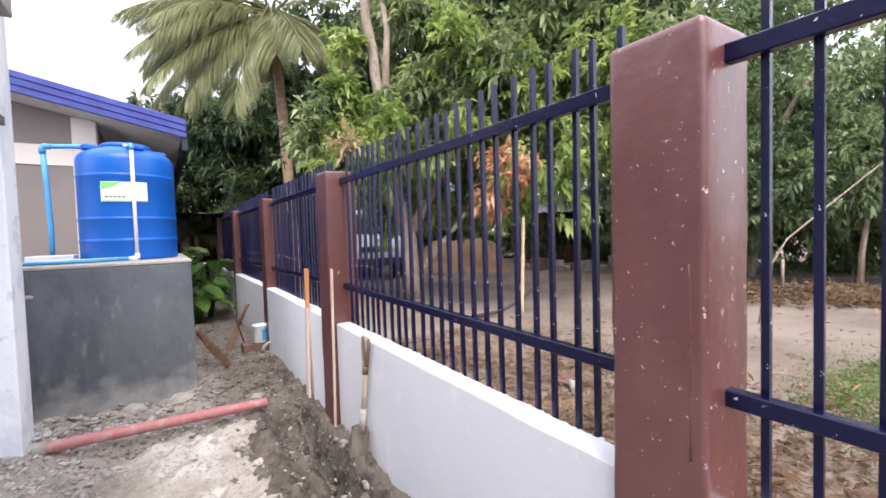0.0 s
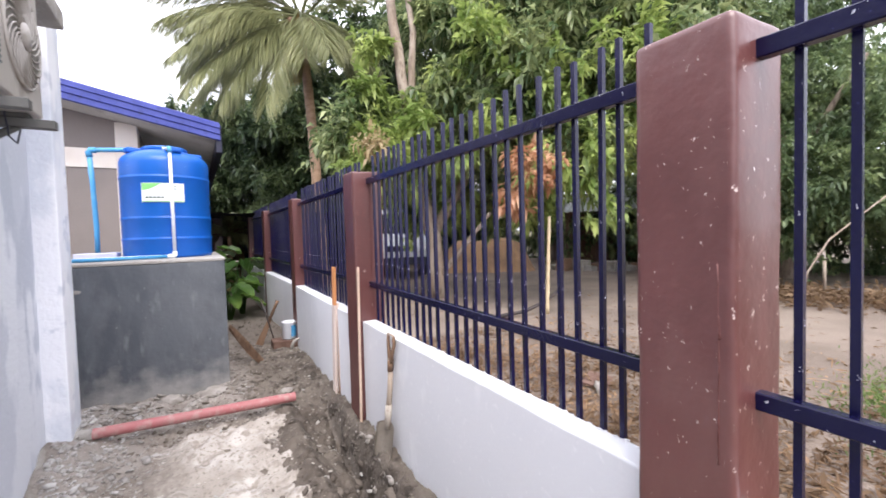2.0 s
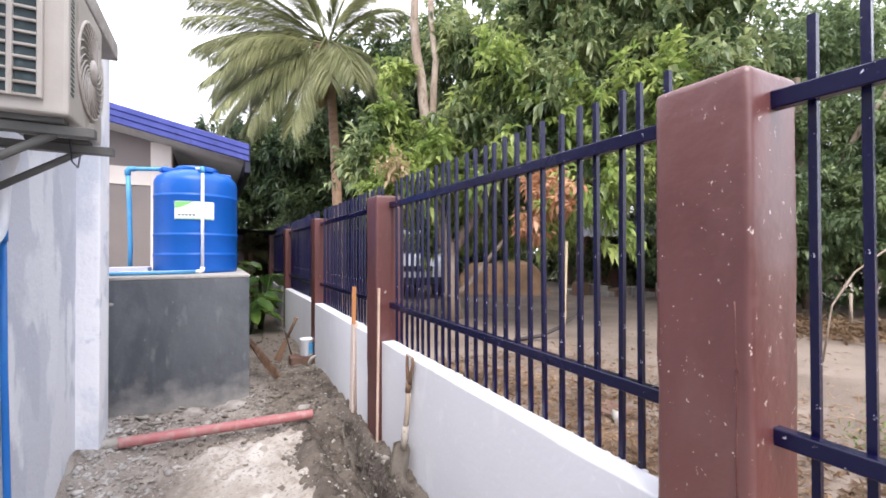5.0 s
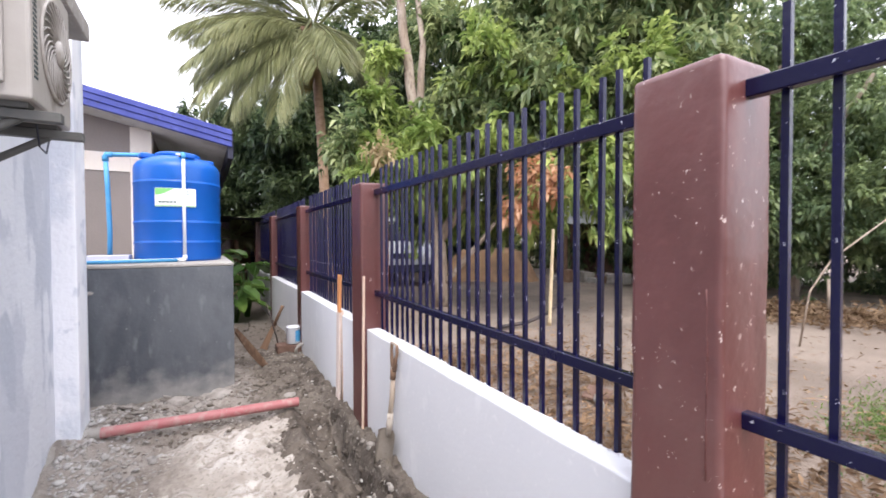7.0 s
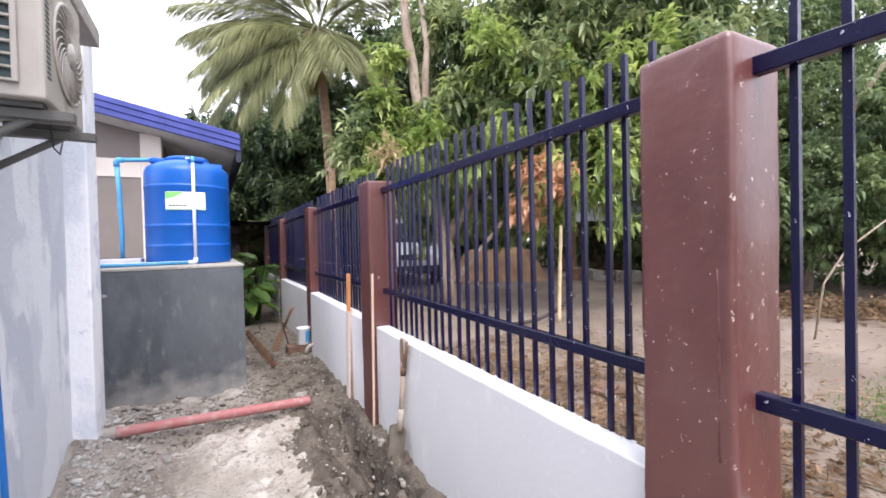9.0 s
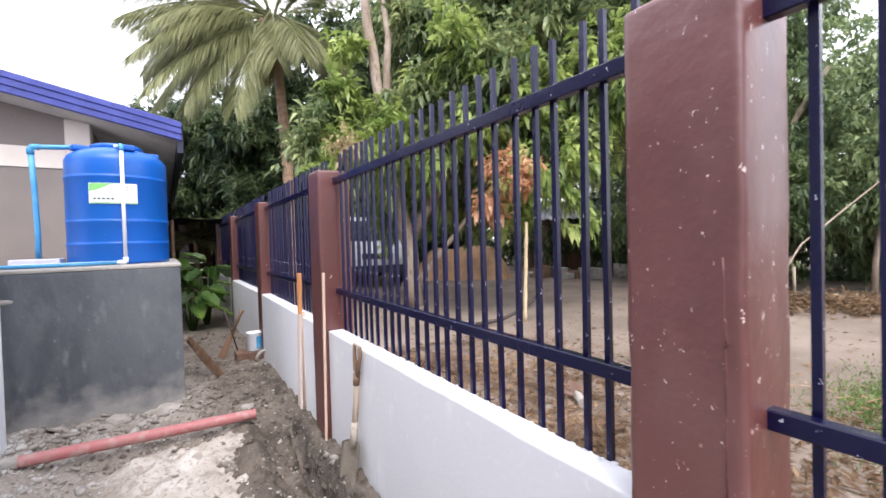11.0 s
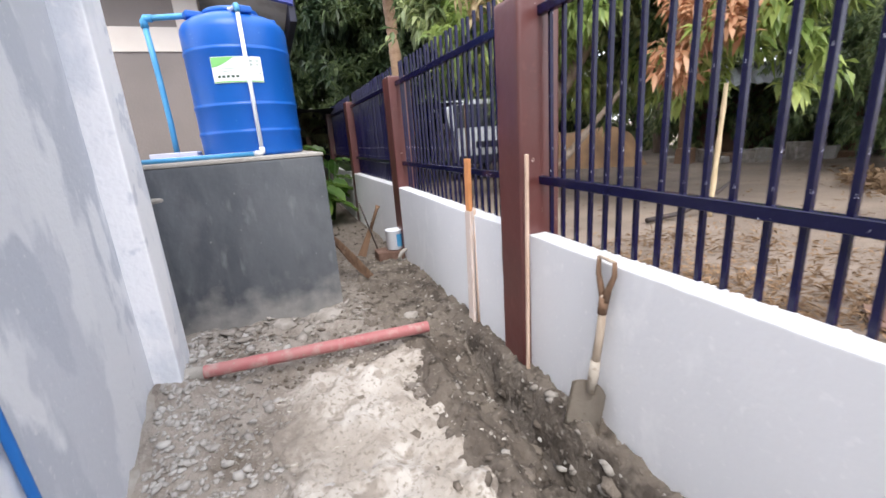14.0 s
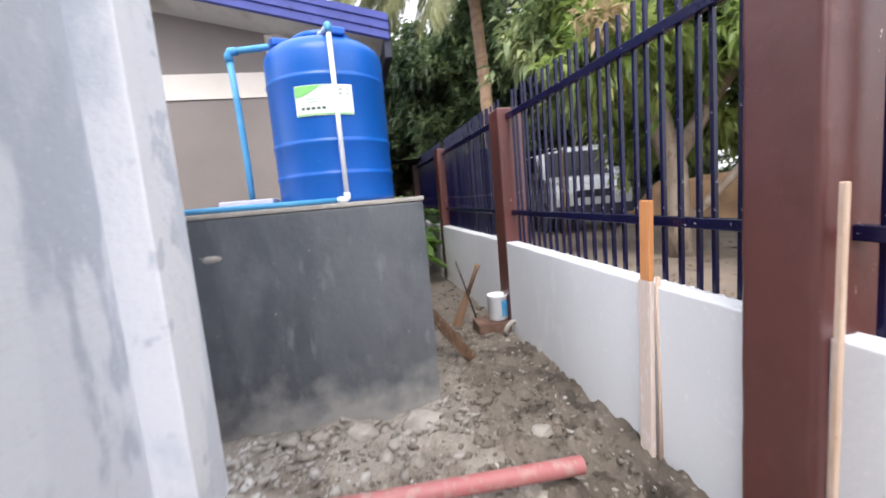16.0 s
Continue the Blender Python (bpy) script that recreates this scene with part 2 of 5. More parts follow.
TANWALL = mat("tan_earth", (0.38, 0.23, 0.125), 0.9, spots=[(2, .45, .65, (0.24, 0.15, 0.09), ONE)], bump=0.2)
BAMBOO = mat("dry_bamboo", (0.55, 0.44, 0.28), 0.6, spots=[(5, .45, .65, (0.42, 0.32, 0.19), ONE)])
# darker beige: the shade behind the fan guard, put into the colour
FANSHADE = mat("fan_shadow", (0.20, 0.185, 0.165), 0.6, spots=[(20, .5, .7, (0.15, 0.14, 0.125), ONE)])
PLASTERCHIP = mat("broken_plaster", (0.33, 0.30, 0.27), 0.9, spots=[(8, .4, .6, (0.21, 0.185, 0.16), ONE)], bump=0.4)
CLOD = mat("damp_soil", (0.095, 0.077, 0.062), 0.95, spots=[(1.4, .46, .62, (0.165, 0.14, 0.115), ONE), (3, .48, .60, (0.13, 0.108, 0.088), ONE), (9, .50, .64, (0.055, 0.044, 0.035), ONE), (34, .60, .7, (0.22, 0.195, 0.165), ONE)], bump=0.9, bscale=35)
STRAW = leaf_mat("matted_straw", (0.13, 0.08, 0.045), (0.44, 0.29, 0.17), 0.85)
LITTER = leaf_mat("fallen_leaf", (0.13, 0.08, 0.045), (0.38, 0.26, 0.155), 0.8)

def ground_mat():
    m = mat("earth", (0.285, 0.252, 0.222), 0.95, spots=[
        (1.3, .46, .64, (0.26, 0.225, 0.19), ONE), (3.2, .52, .62, (0.165, 0.138, 0.114), ONE), (6, .52, .68, (0.20, 0.17, 0.145), ONE), (28, .56, .7, (0.29, 0.265, 0.23), ONE), (90, .6, .7, (0.36, 0.33, 0.29), ONE)], bump=0.9, bscale=45)
    n, l = m.node_tree.nodes, m.node_tree.links
    b = n["Principled BSDF"]
    co, sx = n.new("ShaderNodeTexCoord"), n.new("ShaderNodeSeparateXYZ")
    l.new(co.outputs["Object"], sx.inputs[0])
    t, r = n.new("ShaderNodeTexNoise"), n.new("ShaderNodeValToRGB")
    t.inputs["Scale"].default_value, t.inputs["Detail"].default_value = 1.1, 9
    e = r.color_ramp.elements
    e[0].position, e[0].color = .36, (0.172, 0.135, 0.107, 1)
    e[1].position, e[1].color = .66, (0.265, 0.214, 0.172, 1)
    e.new(.5).color = (0.216, 0.171, 0.137, 1)
    l.new(co.outputs["Object"], t.inputs["Vector"])
    l.new(t.outputs["Fac"], r.inputs["Fac"])
    k = n.new("ShaderNodeMapRange")
    k.inputs["From Min"].default_value, k.inputs["From Max"].default_value = 1.0, 1.2
    l.new(sx.outputs["X"], k.inputs["Value"])
    x = n.new("ShaderNodeMix")
    x.data_type = 'RGBA'
    l.new(b.inputs["Base Color"].links[0].from_socket, x.inputs["A"])
    l.new(r.outputs["Color"], x.inputs["B"])
    l.new(k.outputs["Result"], x.inputs["Factor"])
    l.new(x.outputs["Result"], b.inputs["Base Color"])
    # dug, still damp soil on the fence side of the passage
    damp, edge, mx = n.new("ShaderNodeTexNoise"), n.new("ShaderNodeMath"), n.new("ShaderNodeMix")
    damp.inputs["Scale"].default_value, damp.inputs["Detail"].default_value = 2.6, 7
    l.new(co.outputs["Object"], damp.inputs["Vector"])
    edge.operation, edge.inputs[1].default_value = 'MULTIPLY_ADD', 1.1
    l.new(damp.outputs["Fac"], edge.inputs[0])
    l.new(sx.outputs["X"], edge.inputs[2])
    lo, hi, both = n.new("ShaderNodeMapRange"), n.new("ShaderNodeMapRange"), n.new("ShaderNodeMath")
    lo.inputs["From Min"].default_value, lo.inputs["From Max"].default_value, lo.inputs["To Max"].default_value = .72, .98, .75
    l.new(edge.outputs["Value"], lo.inputs["Value"])
    hi.inputs["From Min"].default_value, hi.inputs["From Max"].default_value = 1.02, .98
    l.new(sx.outputs["X"], hi.inputs["Value"])
    both.operation = 'MULTIPLY'
    l.new(lo.outputs["Result"], both.inputs[0])
    l.new(hi.outputs["Result"], both.inputs[1])
    mx.data_type = 'RGBA'
    mx.inputs["B"].default_value = (0.115, 0.094, 0.077, 1)
    l.new(x.outputs["Result"], mx.inputs["A"])
    l.new(both.outputs["Value"], mx.inputs["Factor"])
    l.new(mx.outputs["Result"], b.inputs["Base Color"])
    return m


def splash(m, top, colour):
    """Dried mud splashed up from the foot of a thing, with a ragged upper edge."""
    n, l = m.node_tree.nodes, m.node_tree.links
    b = n["Principled BSDF"]
    co, sx, t = n.new("ShaderNodeTexCoord"), n.new("ShaderNodeSeparateXYZ"), n.new("ShaderNodeTexNoise")
    l.new(co.outputs["Object"], sx.inputs[0])
    l.new(co.outputs["Object"], t.inputs["Vector"])
    t.inputs["Scale"].default_value, t.inputs["Detail"].default_value = 7, 8
    k = n.new("ShaderNodeMath")
    k.operation, k.inputs[1].default_value = 'MULTIPLY_ADD', 0.55
    l.new(t.outputs["Fac"], k.inputs[0])
    l.new(sx.outputs["Z"], k.inputs[2])
    r = n.new("ShaderNodeMapRange")
    r.inputs["From Min"].default_value, r.inputs["From Max"].default_value = top + .40, top + .16
    r.inputs["To Max"].default_value = 0.75
    l.new(k.outputs["Value"], r.inputs["Value"])
    x = n.new("ShaderNodeMix")
    x.data_type = 'RGBA'
    x.inputs["B"].default_value = (*colour, 1)
    l.new(b.inputs["Base Color"].links[0].from_socket, x.inputs["A"])
    l.new(r.outputs["Result"], x.inputs["Factor"])
    l.new(x.outputs["Result"], b.inputs["Base Color"])


splash(SLATE, 0.27, (0.33, 0.315, 0.295))
EARTH = ground_mat()
PAD = mat("chalky_mortar", (0.42, 0.382, 0.340), 0.95, spots=[(2.2, .44, .60, (0.33, 0.292, 0.252), ONE), (5, .50, .62, (0.48, 0.445, 0.405), ONE), (12, .52, .62, (0.30, 0.262, 0.225), ONE), (45, .55, .66, (0.24, 0.21, 0.175), ONE)], bump=0.9, bscale=26)
PALESTONE = mat("pale_gravel", (0.38, 0.36, 0.335), 0.9, spots=[(3, .45, .6, (0.27, 0.25, 0.23), ONE), (9, .5, .7, (0.47, 0.455, 0.43), ONE)], bump=0.4)
MORTARBIT = mat("mortar_crumb", (0.46, 0.42, 0.37), 0.95, spots=[(6, .45, .6, (0.34, 0.30, 0.255), ONE)], bump=0.5)
STONE = mat("rubble_stone", (0.30, 0.275, 0.245), 0.9, spots=[(3, .45, .6, (0.20, 0.175, 0.15), ONE), (9, .5, .7, (0.38, 0.36, 0.33), ONE)], bump=0.4)


def fade(m, middle, half, colour):
    """Thin, trodden borders of a spill, where the earth shows through."""
    n, l = m.node_tree.nodes, m.node_tree.links
    b = n["Principled BSDF"]
    co, sx, t, t2 = n.new("ShaderNodeTexCoord"), n.new("ShaderNodeSeparateXYZ"), n.new("ShaderNodeTexNoise"), n.new("ShaderNodeTexNoise")
    l.new(co.outputs["Object"], sx.inputs[0])
    last = None
    for tex, scale in ((t, 3.0), (t2, 24.0)):
        tex.inputs["Scale"].default_value, tex.inputs["Detail"].default_value = scale, 8
        l.new(co.outputs["Object"], tex.inputs["Vector"])
    steps = [('SUBTRACT', sx.outputs["X"], middle), ('ABSOLUTE', None, 0), ('DIVIDE', None, half), ('MULTIPLY_ADD', t.outputs["Fac"], 1.1), ('MULTIPLY_ADD', t2.outputs["Fac"], .8)]
    for op, first, second in steps:
        k = n.new("ShaderNodeMath")
        k.operation = op
        k.inputs[1].default_value = second
        l.new(first or last, k.inputs[0])
        if op == 'MULTIPLY_ADD':
            l.new(last, k.inputs[2])
        last = k.outputs["Value"]
    r = n.new("ShaderNodeMapRange")
    r.inputs["From Min"].default_value, r.inputs["From Max"].default_value = 1.45, 1.95
    r.inputs["To Max"].default_value = 0.9
    l.new(last, r.inputs["Value"])
    x = n.new("ShaderNodeMix")
    x.data_type = 'RGBA'
    x.inputs["B"].default_value = (*colour, 1)
    l.new(b.inputs["Base Color"].links[0].from_socket, x.inputs["A"])
    l.new(r.outputs["Result"], x.inputs["Factor"])
    l.new(x.outputs["Result"], b.inputs["Base Color"])


fade(PAD, 0.12, 0.53, (0.195, 0.165, 0.138))
fade(CLOD, 0.74, 0.46, (0.16, 0.134, 0.11))


# ---- building helpers ----
def part(name, bm, material, parent=None, label="", smooth=False):
    me = bpy.data.meshes.new(name)
    bm.to_mesh(me)
    bm.free()
    me.materials.append(material)
    if smooth:
        me.shade_smooth()
    ob = new(name, me)
    if parent:
        ob.parent = parent
    return tagged(ob, label)


def thing(name, at, label, category, group="", kind=""):
    ob = new(name)
    ob.matrix_basis = at if isinstance(at, Matrix) else Matrix.Translation(at)
    return tagged(ob, label, category, group, kind)


def box(x0, x1, y0, y1, z0, z1, bevel=0.0, seg=1, bm=None):
    bm2 = bmesh.new()
    bmesh.ops.create_cube(bm2, size=1, matrix=Matrix.LocRotScale(((x0 + x1) / 2, (y0 + y1) / 2, (z0 + z1) / 2), None, (x1 - x0, y1 - y0, z1 - z0)))
    if bevel:
        bmesh.ops.bevel(bm2, geom=bm2.edges[:], offset=bevel, segments=seg, affect='EDGES', profile=0.6)
    return join(bm, bm2)


def join(bm, other):
    if bm is None:
        return other
    me = bpy.data.meshes.new("tmp")
    other.to_mesh(me)
    other.free()
    bm.from_mesh(me)
    bpy.data.meshes.remove(me)
    return bm


def tube(points, radii, sides=10, bm=None, caps=True):
    """A round bar along points."""
    bm = bm or bmesh.new()
    pts = [Vector(p) for p in points]
    if not hasattr(radii, "__len__"):
        radii = [radii] * len(pts)
    rings, side = [], None
    for i, p in enumerate(pts):
        d = (pts[min(i + 1, len(pts) - 1)] - pts[max(i - 1, 0)]).normalized()
        if side is None:
            side = d.orthogonal().normalized()
        side = (side - d * side.dot(d)).normalized()
        up = d.cross(side)
        rings.append([bm.verts.new(p + radii[i] * (math.cos(a) * side + math.sin(a) * up)) for a in [2 * math.pi * k / sides for k in range(sides)]])
    for a, b in zip(rings, rings[1:]):
        for k in range(sides):
            f = bm.faces.new((a[k], a[(k + 1) % sides], b[(k + 1) % sides], b[k]))
            f.smooth = True
    if caps:
        bm.faces.new(rings[0][::-1])
        bm.faces.new(rings[-1])
    return bm


def lathe(profile, sides=48, bm=None, closed=True):
    """A turned body from (radius, height) pairs."""
    bm = bm or bmesh.new()
    rings = [[bm.verts.new((r * math.cos(2 * math.pi * k / sides), r * math.sin(2 * math.pi * k / sides), z)) for k in range(sides)] for r, z in profile]
    for a, b in zip(rings, rings[1:]):
        for k in range(sides):
            f = bm.faces.new((a[k], a[(k + 1) % sides], b[(k + 1) % sides], b[k]))
            f.smooth = True
    if closed:
        bm.faces.new(rings[0][::-1])
        bm.faces.new(rings[-1])
    return bm


def array_mesh(name, verts, tris, material, parent=None, smooth=False):
    """A mesh from numpy arrays."""
    me = bpy.data.meshes.new(name)
    me.vertices.add(len(verts))
    me.vertices.foreach_set("co", np.ascontiguousarray(verts, dtype=np.float32).ravel())
    me.loops.add(tris.size)
    me.loops.foreach_set("vertex_index", np.ascontiguousarray(tris, dtype=np.int32).ravel())
    me.polygons.add(len(tris))
    me.polygons.foreach_set("loop_start", np.arange(0, tris.size, tris.shape[1], dtype=np.int32))
    me.update(calc_edges=True)
    me.validate()
    me.materials.append(material)
    if smooth:
        me.shade_smooth()
    ob = new(name, me)
    if parent:
        ob.parent = parent
    return ob


def leaves(rng, at, way, length, width, droop, fold=0.25):
    """Leaf blades at places 'at' pointing 'way': 5 corners and 4 triangles each, bent down by droop."""
    n = len(at)
    way = way / np.linalg.norm(way, axis=1, keepdims=True)
    up = np.tile((0.0, 0.0, 1.0), (n, 1)) + rng.normal(0, .35, (n, 3))
    side = np.cross(way, up)
    side /= np.linalg.norm(side, axis=1, keepdims=True) + 1e-6
    nor = np.cross(side, way)
    L, W, D = length[:, None], width[:, None], (droop * length)[:, None]
    down = np.array((0, 0, -1.0))
    mid = at + way * L * .5 + down * D * .22
    tip = at + way * L * .93 + down * D
    v = np.stack([at, mid + side * W * .5 + nor * W * fold, mid, mid - side * W * .5 + nor * W * fold, tip], 1)
    t = np.array([(0, 2, 1), (0, 3, 2), (1, 2, 4), (2, 3, 4)])
    return v.reshape(-1, 3), (t[None] + 5 * np.arange(n)[:, None, None]).reshape(-1, 3)


def rosettes(rng, centres, outs, per, length, width, droop=.36):
    """Whorls of leaves round twig ends."""
    n = len(centres)
    at = np.repeat(centres, per, 0) + rng.normal(0, .035, (n * per, 3))
    way = np.repeat(outs, per, 0) * .55 + rng.normal(0, .62, (n * per, 3)) + np.array((0, 0, -.12))
    L = length * rng.uniform(.6, 1.15, n * per)
    return leaves(rng, at, way, L, L * width * rng.uniform(.8, 1.2, n * per), droop * rng.uniform(.4, 1.5, n * per))


def crown_points(rng, blobs, n, shell=.55, sprig=15, spread=.17):
    """Twig ends, gathered in sprigs, in a crown made of uneven lumps (x, y, z, rx, rz)."""
    weight = np.array([b[3] ** 2 for b in blobs])
    m = max(8, n // sprig)
    pick = rng.choice(len(blobs), m, p=weight / weight.sum())
    b = np.array(blobs)[pick]
    d = rng.normal(0, 1, (m, 3))
    d /= np.linalg.norm(d, axis=1, keepdims=True)
    r = rng.uniform(shell, 1.0, m) ** .7
    bump = 1 + .18 * np.sin(7 * d[:, 0] + 3 * pick) * np.cos(6 * d[:, 1] - pick) + .12 * np.sin(13 * d[:, 2] + pick)
    c = b[:, :3] + d * (r * bump)[:, None] * np.stack([b[:, 3], b[:, 3], b[:, 4]], 1)
    who = rng.integers(0, m, n)
    off = rng.normal(0, 1, (n, 3)) * (spread * np.sqrt(b[who, 3]))[:, None]
    out = d[who] + off * 1.2 + rng.normal(0, .25, (n, 3))
    return c[who] + off, out / np.linalg.norm(out, axis=1, keepdims=True)


def polar(bearing, dist, z):
    return (math.sin(radians(bearing)) * dist, 0.27 + math.cos(radians(bearing)) * dist, z)


# ---- ground ----
def smooth(a, b, x):
    t = min(1, max(0, (x - a) / (b - a)))
    return t * t * (3 - 2 * t)


def rift(y):
    """Where the narrow crack of the trench runs."""
    return 0.772 + 0.018 * math.sin(y * 4.1) + 0.03 * noise.noise(Vector((y * 5, 7, 0)))


def height(x, y):
    yard = 0.02 + 0.12 * smooth(2.6, 4.6, y) + 0.15 * smooth(-0.50, -0.88, x) * math.exp(-((y - 3.6) / 0.5) ** 2)
    trench = smooth(0.46, 0.66, x) * smooth(0.86, 0.74, x) * smooth(4.2, 3.2, y)
    bank = 0.075 * smooth(0.79, 0.85, x) * smooth(4.4, 3.0, y)
    yard -= 0.15 * math.exp(-((x - rift(y)) / 0.030) ** 2) * smooth(3.7, 3.2, y)
    yard -= 0.10 * trench - 0.05 * math.exp(-((x - 0.5) / 0.07) ** 2) * smooth(4.0, 3.4, y)
    yard += bank
    out = 0.30
    k = smooth(0.98, 1.12, x)
    near = smooth(14, 6, abs(y)) * smooth(8, 3, abs(x))
    rough = 0
    if near > 0:
        p = Vector((x, y, 0))
        rough = near * (0.035 * noise.noise(p * 3) + (0.022 * noise.noise(p * 9) + 0.014 * noise.noise(p * 23)) * (1.5 if x < 1 else .6))
    return yard * (1 - k) + out * k + rough


def build_ground():
    def steps(a, b, fine, far):
        s = list(np.arange(a, b, fine))
        d, lo, hi = fine, a, b
        while hi < far:
            d *= 1.25
            hi += d
            s.append(hi)
        d = fine
        while lo > -far:
            d *= 1.25
            lo -= d
            s.insert(0, lo)
        return np.array(s)
    xs, ys = steps(-1.0, 1.2, 0.022, 600), steps(0.6, 6.5, 0.028, 600)
    v = np.array([(x, y, height(x, y)) for y in ys for x in xs])
    nx = len(xs)
    i = (np.arange(len(ys) - 1)[:, None] * nx + np.arange(nx - 1)[None]).ravel()
    q = np.stack([i, i + 1, i + 1 + nx, i + nx], 1)
    return tagged(array_mesh("ground", v, q, EARTH, smooth=True), "grey-brown rubble and trampled earth with a dug trench", "ground", kind="structure")


build_ground()


def build_pad():
    bm = bmesh.new()
    n = 130
    top = []
    for j in range(n + 1):
        row = []
        for i in range(n + 1):
            u, w = i / n, j / n
            x, y = -0.62 + 1.27 * u, 0.5 + 3.36 * w
            x += 0.10 * noise.noise(Vector((u * 3, w * 6, 4)))
            edge = min(u, 1 - u, w * 2.5, (1 - w) * 2.2)
            ragged = edge + 0.16 * noise.noise(Vector((x * 4, y * 4, 9))) + 0.035 * noise.noise(Vector((x * 26, y * 26, 5))) + 0.08 * noise.noise(Vector((x * 12, y * 12, 2)))
            z = height(x, y) - 0.055 + 0.073 * smooth(0.0, 0.30, ragged) + 0.014 * noise.noise(Vector((x * 7, y * 7, 1)))
            row.append(bm.verts.new((x, y, z)))
        top.append(row)
    for j in range(n):
        for i in range(n):
            bm.faces.new((top[j][i], top[j][i + 1], top[j + 1][i + 1], top[j + 1][i]))
    ob = part("mortar_patch", bm, PAD, smooth=True)
    return tagged(ob, "pale crusted mortar spilled and dried on the earth", "mortar", kind="structure")


build_pad()


def build_spoil():
    """The damp soil thrown up along the trench."""
    bm = bmesh.new()
    nx, ny = 44, 190
    rows = []
    for j in range(ny + 1):
        row = []
        for i in range(nx + 1):
            u, w = i / nx, j / ny
            x, y = 0.30 + 0.64 * u + 0.07 * noise.noise(Vector((w * 14, 2, u))), 0.8 + 4.9 * w
            x = min(x, 0.945)
            p = Vector((x, y, 0))
            edge = min(u * 1.6, w * 6, (1 - w) * 3) + 0.16 * noise.noise(p * 5) + 0.08 * noise.noise(p * 14)
            lump = 0.024 * abs(noise.noise(p * 7)) + 0.026 * abs(noise.noise(p * 17)) + 0.020 * noise.noise(p * 33)
            crack = 0.06 * math.exp(-((x - rift(y)) / 0.022) ** 2) * smooth(3.7, 3.2, y)
            z = height(x, y) - 0.06 + 0.062 * smooth(0.0, 0.25, edge) + lump * smooth(0, .2, edge) - crack
            row.append(bm.verts.new((x, y, z)))
        rows.append(row)
    for j in range(ny):
        for i in range(nx):
            bm.faces.new((rows[j][i], rows[j][i + 1], rows[j + 1][i + 1], rows[j + 1][i]))
    tagged(part("ground_spoil", bm, CLOD, smooth=True), "damp dark soil thrown up along a trench", "soil", kind="structure")


build_spoil()

# ---- boundary fence ----
# along the fence: post start, inner face, depth along the fence
POSTS = [(-1.78, .902, .23), (0.619, .901, .23), (3.009, .888, .214), (5.315, .925, .22), (7.76, .93, .22), (10.17, .93, .22), (12.57, .93, .22)]


def wall_top(y):
    """The low wall climbs a little along the passage."""
    return .806 + .013 * min(4.5, max(-2.5, y - .85))


